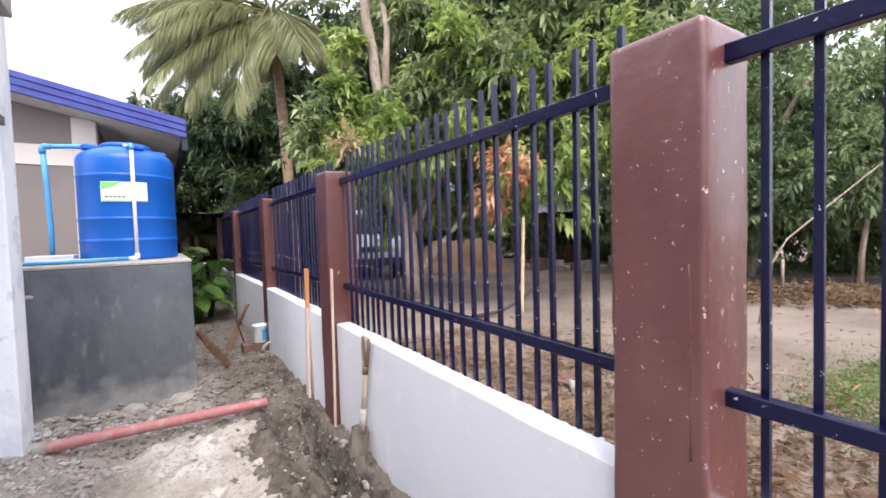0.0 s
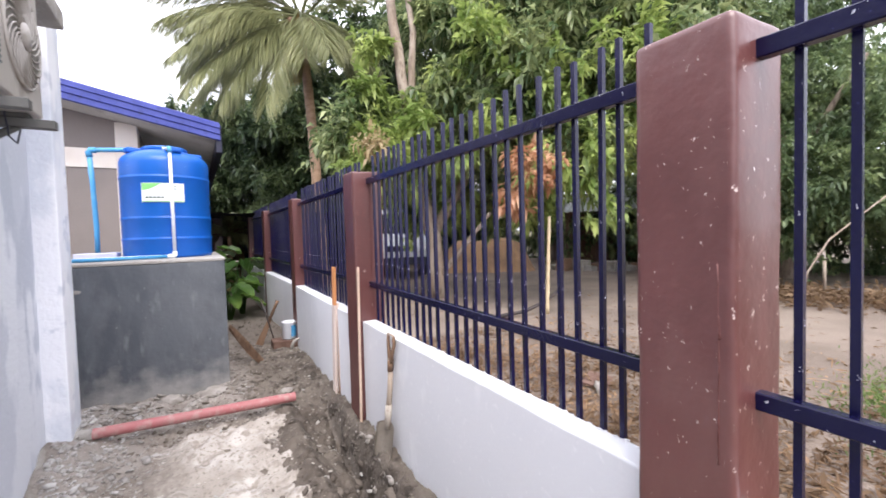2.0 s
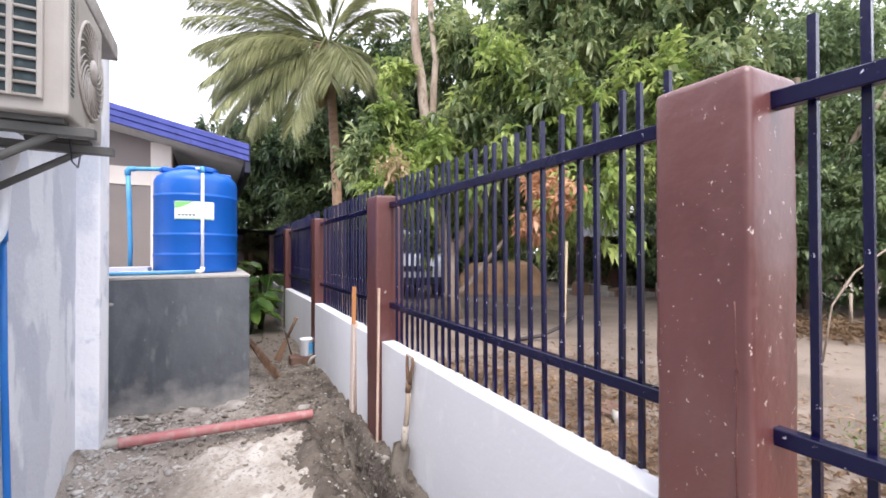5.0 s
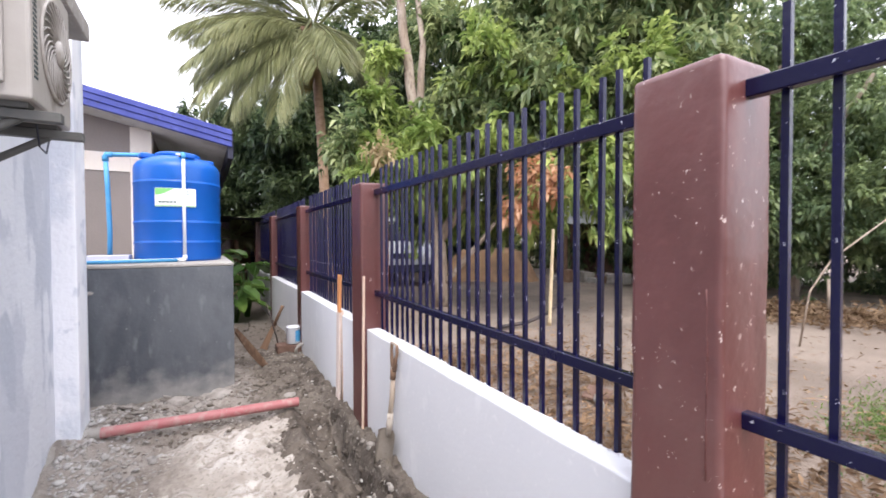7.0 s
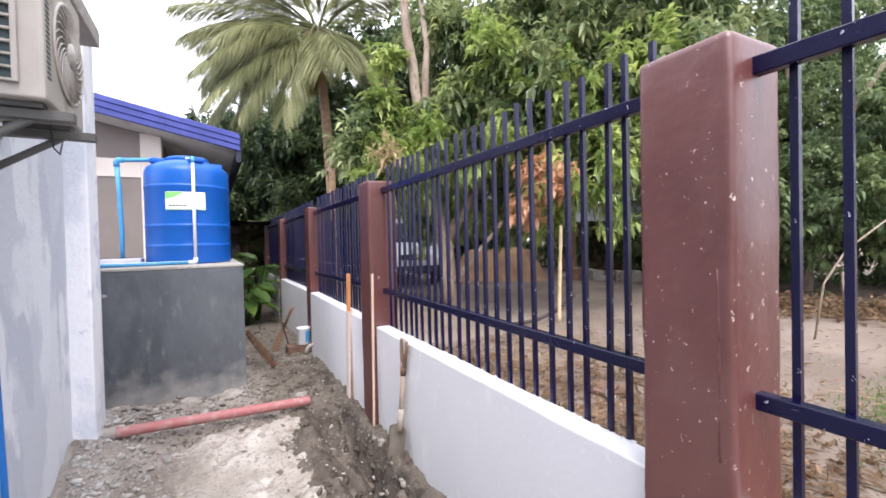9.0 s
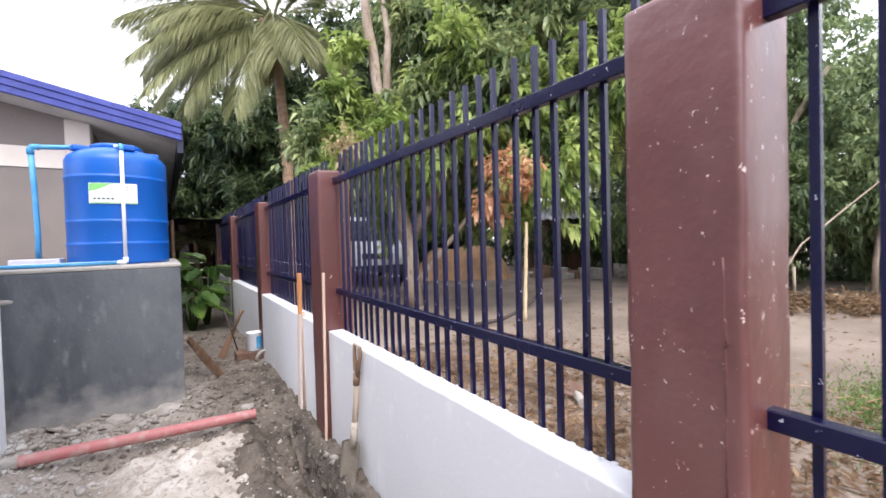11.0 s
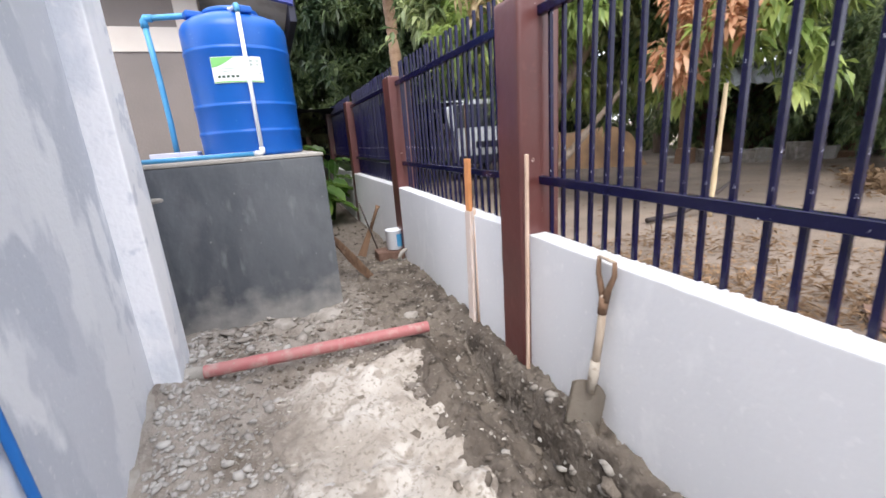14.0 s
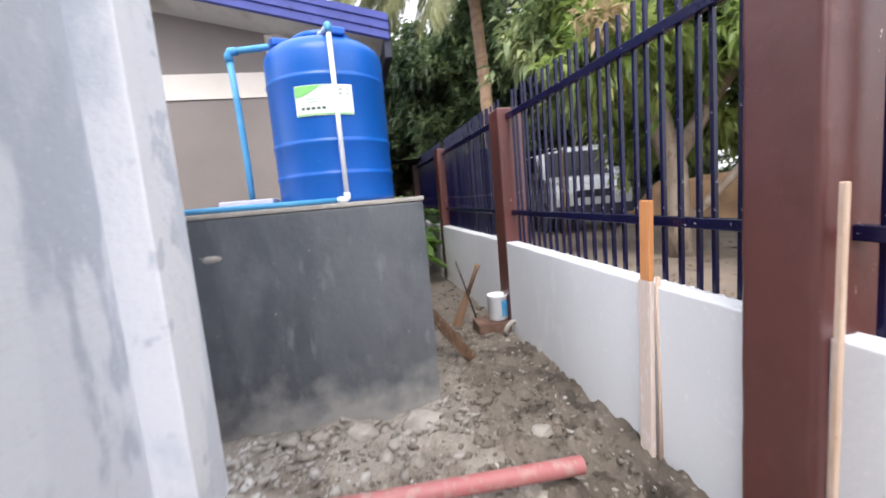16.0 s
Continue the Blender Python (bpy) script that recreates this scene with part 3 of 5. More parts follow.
def build_fence():
    rng = random.Random(3)
    for i, (y, px, depth) in enumerate(POSTS):
        t = thing("fence_post", (px + .109, y + depth / 2, 0), "maroon painted concrete fence post, spattered with white paint" if i < 2 else "maroon painted concrete fence post", "fence post", "fence posts")
        hw, hd = .109, depth / 2
        bm = box(-hw, hw, -hd, hd, -0.35, 1.889, 0.02, 4)
        if i < 3:
            for axis, cuts in (((0, 0, 1), 26), ((0, 1, 0), 5), ((1, 0, 0), 4)):
                for c in range(1, cuts):
                    f = c / cuts
                    co = Vector((-hw + 2 * hw * f, -hd + 2 * hd * f, -.35 + 2.239 * f))
                    bmesh.ops.bisect_plane(bm, geom=bm.verts[:] + bm.edges[:] + bm.faces[:], plane_co=co, plane_no=axis)
            for v in bm.verts:
                p = v.co + Vector((0, 3.1 * i, 0))
                v.co += .0035 * noise.noise_vector(p * 6) + .0016 * noise.noise_vector(p * 17)
            for f in bm.faces:
                f.smooth = True
        part("shaft", bm, BROWN if i < 2 else BROWNCLEAN, t)
        if i < 2:
            rr = random.Random(40 + i)
            for k in range(2):
                y, z, n = rr.uniform(-hd * .8, hd * .3), rr.uniform(.7, 1.4), rr.uniform(.05, .16)
                if i == 1 and k == 0:
                    y, z, n = -hd * .72, 1.36, .44
                wander = [rr.uniform(-.0025, .0025) for _ in range(9)]
                part("paint_drip", tube([(-hw + .0003, y + wander[q], z - n * q / 8) for q in range(9)], [.0022 * rr.uniform(.4, 1.0) for _ in range(8)] + [.0022], 6), DRIP, t, "pale run of old paint")
    for i, ((a, _, depth), (b, _, _)) in enumerate(zip(POSTS, POSTS[1:])):
        y0, y1 = a + depth, b
        bm = box(0.928, 1.026, y0 - .002, y1 + .002, -0.4, 0, 0.010, 3)
        bmesh.ops.subdivide_edges(bm, edges=[e for e in bm.edges if e.calc_length() > 1.5], cuts=40)
        for v in bm.verts:
            if v.co.z > -.2:
                v.co.z += wall_top(v.co.y) + .004 * noise.noise(v.co * 5) + .002 * noise.noise(v.co * 16)
        w = part("wall_low", bm, WHITE)
        mr, rm = random.Random(90 + i), bmesh.new()
        for k in range(int((y1 - y0) / .028)):
            r, y = mr.uniform(.002, .009), y0 + .02 + k * .028 + mr.uniform(-.012, .012)
            bmesh.ops.create_icosphere(rm, subdivisions=1, radius=1, matrix=pose(1.018 + mr.uniform(-.008, .006), y, wall_top(y) - .002, 0, 0, mr.uniform(0, 90)) @ Matrix.Diagonal((r * 1.2, r * 1.7, r * .8, 1)))
        part("mortar_ridge", rm, WHITE, w, "lumpy white mortar round the picket feet", smooth=True)
        tagged(w, "low white painted plastered wall between fence posts", "low wall", "low walls", "structure")
        p = thing("picket_fence", (1.0, y0, 0), "navy blue enamelled steel picket fence panel with spiked bars", "fence", "fence panels")
        L = y1 - y0
        low0, low1 = 1.076 + .016 * min(2.2, max(-2.2, y0 - .85)), 1.076 + .016 * min(2.2, max(-2.2, y1 - .85))
        bm = box(-0.012, 0.020, -.01, L + .01, -.040, 0, 0.003)
        for v in bm.verts:
            v.co.z += low0 + (low1 - low0) * v.co.y / L
        part("lower_rail", bm, NAVY, p)
        part("upper_rail", box(-0.012, 0.020, -.01, L + .01, 1.797, 1.839, 0.003), NAVY, p)
        n = round(L / 0.0865)
        pk = bmesh.new()
        h = 0.0080
        vs = [pk.verts.new((0.0215 + h + sx * h, sy * h, z)) for z in (0.72, None) for sx, sy in ((-1, -1), (1, -1), (1, 1), (-1, 1)) for z in [z if z else 2.025 - (0.03 if sx * 1 < 0 else 0) ]]
        for q in ((3, 2, 1, 0), (4, 5, 6, 7), (0, 1, 5, 4), (1, 2, 6, 5), (2, 3, 7, 6), (3, 0, 4, 7)):
            pk.faces.new([vs[k] for k in q])
        me = bpy.data.meshes.new("picket")
        pk.to_mesh(me)
        pk.free()
        me.materials.append(NAVY)
        for k in range(n):
            o = new("picket", me)
            o.parent = p
            o.matrix_basis = pose(0, (k + .5) * L / n - (.025 if i == 0 else 0) + rng.uniform(-.004, .004), rng.uniform(-.008, .008), rng.uniform(-.5, .5), 0, rng.uniform(-4, 4))


build_fence()

# ---- the near house: rolled wall, roof slab, air conditioner ----
WALLX = -0.90


def build_near_house():
    tagged(part("wall_west", box(WALLX - 0.2, WALLX, -3, 3.579, -0.3, 2.88), ROLLED), "pale blue-grey plastered house wall with uneven roller paint", "wall", kind="structure")
    tagged(part("wall_corner_pier", box(WALLX - 0.22, WALLX + 0.12, 3.58, 3.85, -0.3, 2.88, 0.012, 3), PIER), "white painted plastered corner pier of the house", "wall", kind="structure")
    tagged(part("wall_end", box(-4, WALLX - 0.22, 3.65, 3.85, -0.3, 2.88), ROLLED), "pale blue-grey plastered house wall", "wall", kind="structure")
    tagged(part("wall_behind", box(-4, -3.8, -3, 3.65, -0.3, 2.88), ROLLED), "pale blue-grey plastered house wall", "wall", kind="structure")
    tagged(part("roof_slab", box(-4, WALLX - 0.02, -3, 3.83, 2.882, 2.90), CEMENT), "grey weathered roof slab", "roof", kind="structure")
    # crumbling cement foot along the wall
    bm = bmesh.new()
    n = 70
    rows = []
    for i in range(n + 1):
        y = 0.2 + 3.37 * i / n
        g = height(WALLX, y)
        h = g + 0.012 + 0.02 * noise.noise(Vector((y * 6, 1, 0))) + 0.025 * noise.noise(Vector((y * 17, 5, 0)))
        w = 0.012 + 0.012 * noise.noise(Vector((y * 9, 3, 3)))
        rows.append([bm.verts.new(p) for p in ((WALLX - .01, y, h), (WALLX + .016 + w * .2, y, h - .015), (WALLX + .03 + w, y, g - .05))])
    for a, b in zip(rows, rows[1:]):
        for k in (0, 1):
            bm.faces.new((a[k], a[k + 1], b[k + 1], b[k]))
    tagged(part("wall_foot", bm, STONE, smooth=True), "crumbling bare cement foot of the house wall", "wall foot", kind="structure")


build_near_house()


def build_cistern():
    t = thing("cistern", (-0.45, 5.38, 0), "dark grey painted concrete cistern stained by damp, with bare cement top", "cistern")
    part("body", box(-0.60, 0.602, -1.018, 1.02, -0.2, 1.252, 0.012, 2), SLATE, t)
    part("top_slab", box(-0.604, 0.607, -1.023, 1.03, 1.2525, 1.275, 0.006, 2), CEMENT, t, "bare cement slab")
    bm = bmesh.new()
    bmesh.ops.create_icosphere(bm, subdivisions=3, radius=1, matrix=pose(-0.44, -1.014, 1.06) @ Matrix.Diagonal((.06, .009, .022, 1)))
    for v in bm.verts:
        v.co += .012 * noise.noise_vector(v.co * 25)
    part("cement_patch", bm, CEMENT, t, "rough daub of bare cement", smooth=True)


build_cistern()

TX, TY, TZ, TR = -0.293, 5.23, 1.276, 0.378


def arc_patch(r, a0, a1, z0, z1, n=14):
    """A patch bent round an upright axis; angles from the -y side."""
    bm = bmesh.new()
    lo, hi = [], []
    for k in range(n + 1):
        a = radians(a0 + (a1 - a0) * k / n)
        lo.append(bm.verts.new((r * math.sin(a), -r * math.cos(a), z0)))
        hi.append(bm.verts.new((r * math.sin(a), -r * math.cos(a), z1)))
    for k in range(n):
        bm.faces.new((lo[k], lo[k + 1], hi[k + 1], hi[k]))
    return bm


def build_tank():
    t = thing("water_tank", (TX, TY, TZ), "blue plastic water tank with moulded ribs on a concrete cistern", "water tank")
    prof = [(TR * .975, 0), (TR * .995, .012), (TR, .03)]
    for z in (.18, .375, .76):
        prof += [(TR, z - .018), (TR * 1.013, z - .010), (TR * 1.016, z), (TR * 1.013, z + .008), (TR * .997, z + .016), (TR, z + .024)]
    prof += [(TR, .90), (TR * .985, .93), (TR * .93, .965), (TR * .80, 1.00), (TR * .56, 1.035), (TR * .52, 1.04)]
    body = part("body", lathe(prof, 72), TANK, t)
    for a in (20, 110, 200, 290):
        bm = box(-.05, .05, -.06, .06, 0, .05, .018, 3)
        b = part("lug", bm, TANK, body)
        b.matrix_basis = pose(.27 * math.sin(radians(a)), -.27 * math.cos(radians(a)), 1.0, 0, 0, a)
    part("lid", lathe([(TR * .50, 1.036), (TR * .52, 1.045), (TR * .52, 1.068), (TR * .48, 1.078), (TR * .30, 1.085), (.01, 1.09)], 48), TANK, t)
    lb = part("label", arc_patch(TR + .008, -27, 24, .522, .697), PAPER, t, "white printed label with green swoosh")
    sw = bmesh.new()
    lo, hi = [], []
    for k in range(17):
        u = k / 16
        a = radians(-26.5 + 30 * u)
        r = TR + .0098
        top = .694
        low = top - .060 * (1 - u) ** 1.6 - .014 * math.sin(u * math.pi * 1.5) - .006
        lo.append(sw.verts.new((r * math.sin(a), -r * math.cos(a), min(low, top - .004))))
        hi.append(sw.verts.new((r * math.sin(a), -r * math.cos(a), top)))
    for k in range(16):
        sw.faces.new((lo[k], lo[k + 1], hi[k + 1], hi[k]))
    part("swoosh", sw, GREENINK, lb, "green printed swoosh")
    part("base_stripe", arc_patch(TR + .0098, -26.5, 23.5, .525, .533), GREENINK, lb, "green printed stripe")
    for k in range(5):
        part("print_bar", arc_patch(TR + .0098, -22 + k * 4.6, -22 + k * 4.6 + 3.2, .556, .572, 3), INK, lb)
    for k, (a0, a1, z) in enumerate(((-18, -4, .612), (-16, -6, .596), (12, 15, .66), (18, 21, .66), (12, 15, .635), (18, 21, .635), (20, 22, .575))):
        part("print_bar", arc_patch(TR + .0098, a0, a1, z, z + .007 + (.008 if k > 1 else 0), 4), INKPALE, lb)
    # white outlet pipe down the front
    p = thing("outlet_pipe", (TX, TY, TZ), "white plastic water pipe clipped down the tank front", "pipe")
    fy = -TR - .035
    part("riser", tube([(.06, fy, 1.0), (.06, fy, .03)], .0145, 14), WHITEPIPE, p)
    part("top_arm", tube([(.055, fy + .03, 1.026), (.02, -.24, 1.036), (-.03, -.10, 1.075)], .0145, 12), WHITEPIPE, p, "short pale pipe over the tank shoulder")
    part("elbow", tube([(.06, fy, .975), (.06, fy, 1.005), (.059, fy + .010, 1.020), (.052, fy + .045, 1.028)], .0185, 14), BLUEPIPE, p, "light blue elbow")
    part("elbow", tube([(.06, fy, .06), (.06, fy, .026), (.05, fy, .018), (.01, fy, .018)], .021, 14), WHITEPIPE, p)
    part("floor_run", tube([(.03, fy, .018), (-.25, fy - .05, .018), (-.62, fy - .12, .019)], .0165, 14), WHITEPIPE, p)
    q = thing("feed_pipe", (TX, TY, TZ), "light blue plastic feed pipe bent into the tank top", "pipe")
    part("riser", tube([(-.575, .05, .0), (-.572, .05, .30), (-.582, .05, .70), (-.595, .05, 1.0)], .021, 14), BLUEPIPE, q)
    part("elbow", tube([(-.595, .05, .97), (-.597, .05, 1.01), (-.585, .05, 1.035), (-.54, .05, 1.035)], .027, 14), BLUEPIPE, q)
    part("cross_arm", tube([(-.57, .05, 1.035), (-.27, .0, 1.05)], .021, 14), BLUEPIPE, q)
    part("elbow", tube([(-.30, .0, 1.05), (-.265, -.005, 1.05), (-.25, -.005, 1.03), (-.25, -.005, .99)], .027, 14), BLUEPIPE, q)
    r = thing("floor_pipe", (TX, TY, TZ), "light blue plastic pipe lying along the cistern edge", "pipe")
    part("run", tube([(-.76, fy - .21, .018), (-.40, fy - .15, .018), (.0, fy - .055, .018)], .016, 12), BLUEPIPE, r)
    b = part("tile_slab", box(-.16, .15, -.12, .12, 0, .065, .005), PALETILE)
    b.location = (TX - .54, TY - .14, 1.2765)
    tagged(b, "pale lilac tile slab lying on the cistern", "tile")


build_tank()


def gable():
    """The gable wall, cut under the sloping roof."""
    bm = bmesh.new()
    s = math.tan(radians(12.2))
    f = [bm.verts.new((x, 6.5, z)) for x, z in ((-5.2, 0), (-0.80, 0), (-0.80, 2.67 + 1.06 * s), (-5.2, 2.67 + 5.46 * s))]
    b = [bm.verts.new(v.co + Vector((0, .2, 0))) for v in f]
    bm.faces.new(f)
    bm.faces.new(b[::-1])
    for k in range(4):
        bm.faces.new((f[k - 1], f[k], b[k], b[k - 1])[::-1])
    return bm


def build_far_house():
    tagged(part("wall_gable", gable(), TAUPE), "taupe painted house wall", "wall", kind="structure")
    tagged(part("wall_band", box(-5.2, -0.80, 6.485, 6.497, 2.315, 2.535), CREAM), "cream painted band on a taupe wall", "wall band", kind="structure")
    tagged(part("wall_column", box(-0.835, -0.615, 6.47, 6.72, 0, 2.86, .006), CREAM), "cream painted corner column", "column", kind="structure")
    tagged(part("wall_side", box(-0.815, -0.63, 6.72, 15.8, 0, 2.86), TAUPE), "taupe painted house wall", "wall", kind="structure")
    r = thing("house_roof", (0.253, 6.036, 2.862), "blue ribbed metal roof with stepped fascia and dark gutter", "roof")
    s = math.tan(radians(12.2))
    prof = [(0, 0), (-.03, -.015), (-.03, -.07), (-.015, -.08), (-.015, -.14), (.0, -.15), (.0, -.21), (.03, -.22), (.03, 0.0)]
    bm = bmesh.new()
    a = [bm.verts.new((0, y, z)) for y, z in prof]
    b = [bm.verts.new((-5.5, y, z + 5.5 * s)) for y, z in prof]
    for k in range(len(prof)):
        bm.faces.new((a[k], a[(k + 1) % len(prof)], b[(k + 1) % len(prof)], b[k]))
    bm.faces.new(a[::-1])
    part("fascia", bm, ROOFBLUE, r)
    bm = bmesh.new()
    for y0, y1 in ((0.03, 10),):
        v = [bm.verts.new(p) for p in ((0, y0, 0), (0, y1, 0), (-5.5, y1, 5.5 * s), (-5.5, y0, 5.5 * s), (0, y0, -.02), (0, y1, -.02), (-5.5, y1, 5.5 * s - .02), (-5.5, y0, 5.5 * s - .02))]
        for q in ((0, 1, 2, 3), (7, 6, 5, 4), (0, 4, 5, 1), (0, 3, 7, 4), (1, 5, 6, 2), (2, 6, 7, 3)):
            bm.faces.new([v[k] for k in q])
    part("sheet", bm, ROOFBLUE, r)
    bm = bmesh.new()
    v = [bm.verts.new(p) for p in ((-.05, .03, -.21), (-.05, 10, -.21), (-5.5, 10, 5.45 * s - .21), (-5.5, .03, 5.45 * s - .21), (-.05, .03, -.19), (-.05, 10, -.19), (-5.5, 10, 5.45 * s - .19), (-5.5, .03, 5.45 * s - .19))]
    for q in ((3, 2, 1, 0), (4, 5, 6, 7), (0, 1, 5, 4), (3, 0, 4, 7), (1, 2, 6, 5), (2, 3, 7, 6)):
        bm.faces.new([v[k] for k in q])
    part("soffit", bm, SOFFIT, r)
    part("gutter", box(-.05, .02, .03, 10, -.36, -.02, .008), GUTTER, r)


build_far_house()


# ---- air conditioner on the house wall ----
def build_aircon():
    x0, x1, y0, y1, z0, z1 = -0.770, -0.540, 1.885, 2.335, 1.912, 2.385
    t = thing("air_conditioner", ((x0 + x1) / 2, (y0 + y1) / 2, z0), "beige outdoor air conditioner unit with louvred side and round fan grille", "air conditioner")
    hx, hy, hz = (x1 - x0) / 2, (y1 - y0) / 2, z1 - z0
    part("casing", box(-hx, hx, -hy, hy, 0, hz, .012, 3), ACBODY, t)
    g = part("side_grille", box(-hx + .026, hx - .066, -hy - .004, -hy + .01, .045, hz - .04), ACDARK, t, "dark finned heat exchanger behind louvres")
    for k in range(11):
        z = .045 + k * (hz - .085) / 10
        part("louvre", box(-hx + .021, hx - .061, -hy - .016, -hy - .005, z - .004, z + .005, .002), ACBODY, g)
    for x in (-hx + .026, -.020, hx - .066):
        part("louvre_bar", box(x - .007, x + .007, -hy - .019, -hy - .003, .040, hz - .035, .002), ACBODY, g)
    for k in range(22):
        z = .08 + k * (hz - .13) / 21
        part("vent_slot", box(hx - .001, hx + .0012, -hy + .025, -hy + .06, z - .004, z + .004), ACDARK, t)
    c, R = Vector((hx, .035, hz * .5)), .172
    fan = tube([c + Vector((.004, R * math.cos(a), R * math.sin(a))) for a in [2 * math.pi * k / 40 for k in range(41)]], .006, 6)
    ring_ob = part("fan_guard", fan, ACBODY, t)
    # flat disc on the casing, its darker colour imitating a shaded opening
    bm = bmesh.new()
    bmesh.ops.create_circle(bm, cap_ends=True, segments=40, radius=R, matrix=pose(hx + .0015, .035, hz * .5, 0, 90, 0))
    part("fan_shade_disc", bm, FANSHADE, t, "flat disc coloured like the shade inside a fan opening")
    for k in range(26):
        a0 = 2 * math.pi * k / 26
        pts = [c + Vector((.007, (.04 + (R - .04) * u) * math.cos(a0 + .9 * u), (.04 + (R - .04) * u) * math.sin(a0 + .9 * u))) for u in (0, .25, .5, .75, 1)]
        part("guard_spoke", tube(pts, .0032, 5), ACBODY, ring_ob)
    part("guard_hub", lathe([(.045, 0), (.045, .012), (.01, .016)], 24), ACBODY, ring_ob).matrix_basis = pose(c.x + .003, c.y, c.z, 0, 90, 0)
    for y in (-hy + .07, hy - .07):
        part("foot", box(-hx + .02, hx - .02, y - .03, y + .03, -.018, .002, .003), BRACKET, t)
    for y in (y0 + .075, y1 - .085):
        b = thing("wall_bracket", (WALLX, y, 1.866), "dark grey angle-iron bracket bolted to the wall", "bracket", "air conditioner brackets")
        part("upright", box(.001, .03, -.022, .022, -.235, .075, .002), BRACKET, b)
        part("arm", box(.0, .415, -.02, .02, -.005, .026, .002), BRACKET, b)
        part("brace", tube([(.02, 0, -.19), (.31, 0, .0)], .016, 4), BRACKET, b)
        for z in (-.20, -.03):
            part("bolt", lathe([(.009, 0), (.009, .007), (.003, .009)], 8), WHITEPIPE, b).matrix_basis = pose(.03, 0, z, 0, 90, 0)
    cn = part("aircon_canopy", box(WALLX + .0, -0.66, 1.3, 3.40, 2.665, 2.77, .012, 2), CEMENT)
    tagged(cn, "grey concrete ledge over the air conditioner", "ledge", kind="structure")
    w = thing("drain_conduit", (WALLX, 2.295, 1.505), "white flexible conduit looping down the wall", "conduit")
    pts = [(.035, -.9, .05), (.035, -.5, .06), (.035, -.28, .05), (.035, -.12, .008), (.035, .02, .0), (.035, .10, .05), (.035, .125, .13), (.04, .12, .24), (.09, .08, .40)]
    fine = []
    for i in range(len(pts) - 1):
        for f in range(8):
            fine.append(Vector(pts[i]).lerp(Vector(pts[i + 1]), f / 8))
    for _ in range(3):
        fine = [fine[0]] + [(fine[i - 1] + fine[i] * 2 + fine[i + 1]) / 4 for i in range(1, len(fine) - 1)] + [fine[-1]]
    part("hose", tube(fine, [.0215 + (.0015 if k % 2 else 0) for k in range(len(fine))], 12), WHITEPIPE, w)
    part("clip", box(0, .068, -.5, -.48, .025, .095, .004), BRACKET, w)
    d = thing("wall_pipe", (WALLX, 2.485, 0), "deep blue plastic pipe running down the wall", "pipe")
    part("run", tube([(.016, 0, 1.56), (.016, .02, 1.0), (.018, .05, .5), (.022, .07, .0)], .0125, 12), DEEPPIPE, d)
    part("socket", tube([(.016, 0, 1.52), (.016, 0, 1.57)], .017, 12), DEEPPIPE, d)
    l = thing("cable", (WALLX, 2.28, 1.845), "thin black cable hanging under the air conditioner", "cable")
    part("wire", tube([(.30, -.12, .05), (.29, -.05, -.02), (.29, .03, -.03), (.28, .12, .05), (.22, .2, .3)], .003, 6), GUTTER, l)
    part("drop", tube([(.006, -.02, .0), (.006, .0, -.2), (.006, .01, -.36)], .004, 6), GUTTER, l)


build_aircon()


# ---- things in the passage ----
def build_sewer_pipe():
    a, b = Vector((-0.872, 3.676, 0.196)), Vector((0.562, 3.605, 0.182))
    t = thing("drain_pipe", a, "salmon orange plastic drain pipe lying across the passage", "pipe")
    d = b - a
    bm = tube([Vector(), d], .0350, 24, caps=False)
    tube([d, d - d.normalized() * .25, ], .0315, 24, bm, caps=False)
    part("barrel", bm, ORANGEPIPE, t)
    part("coupling", tube([-.02 * d.normalized(), .125 * d], .0375, 24), CEMENT, t, "muddy grey cement-smeared end")


build_sewer_pipe()


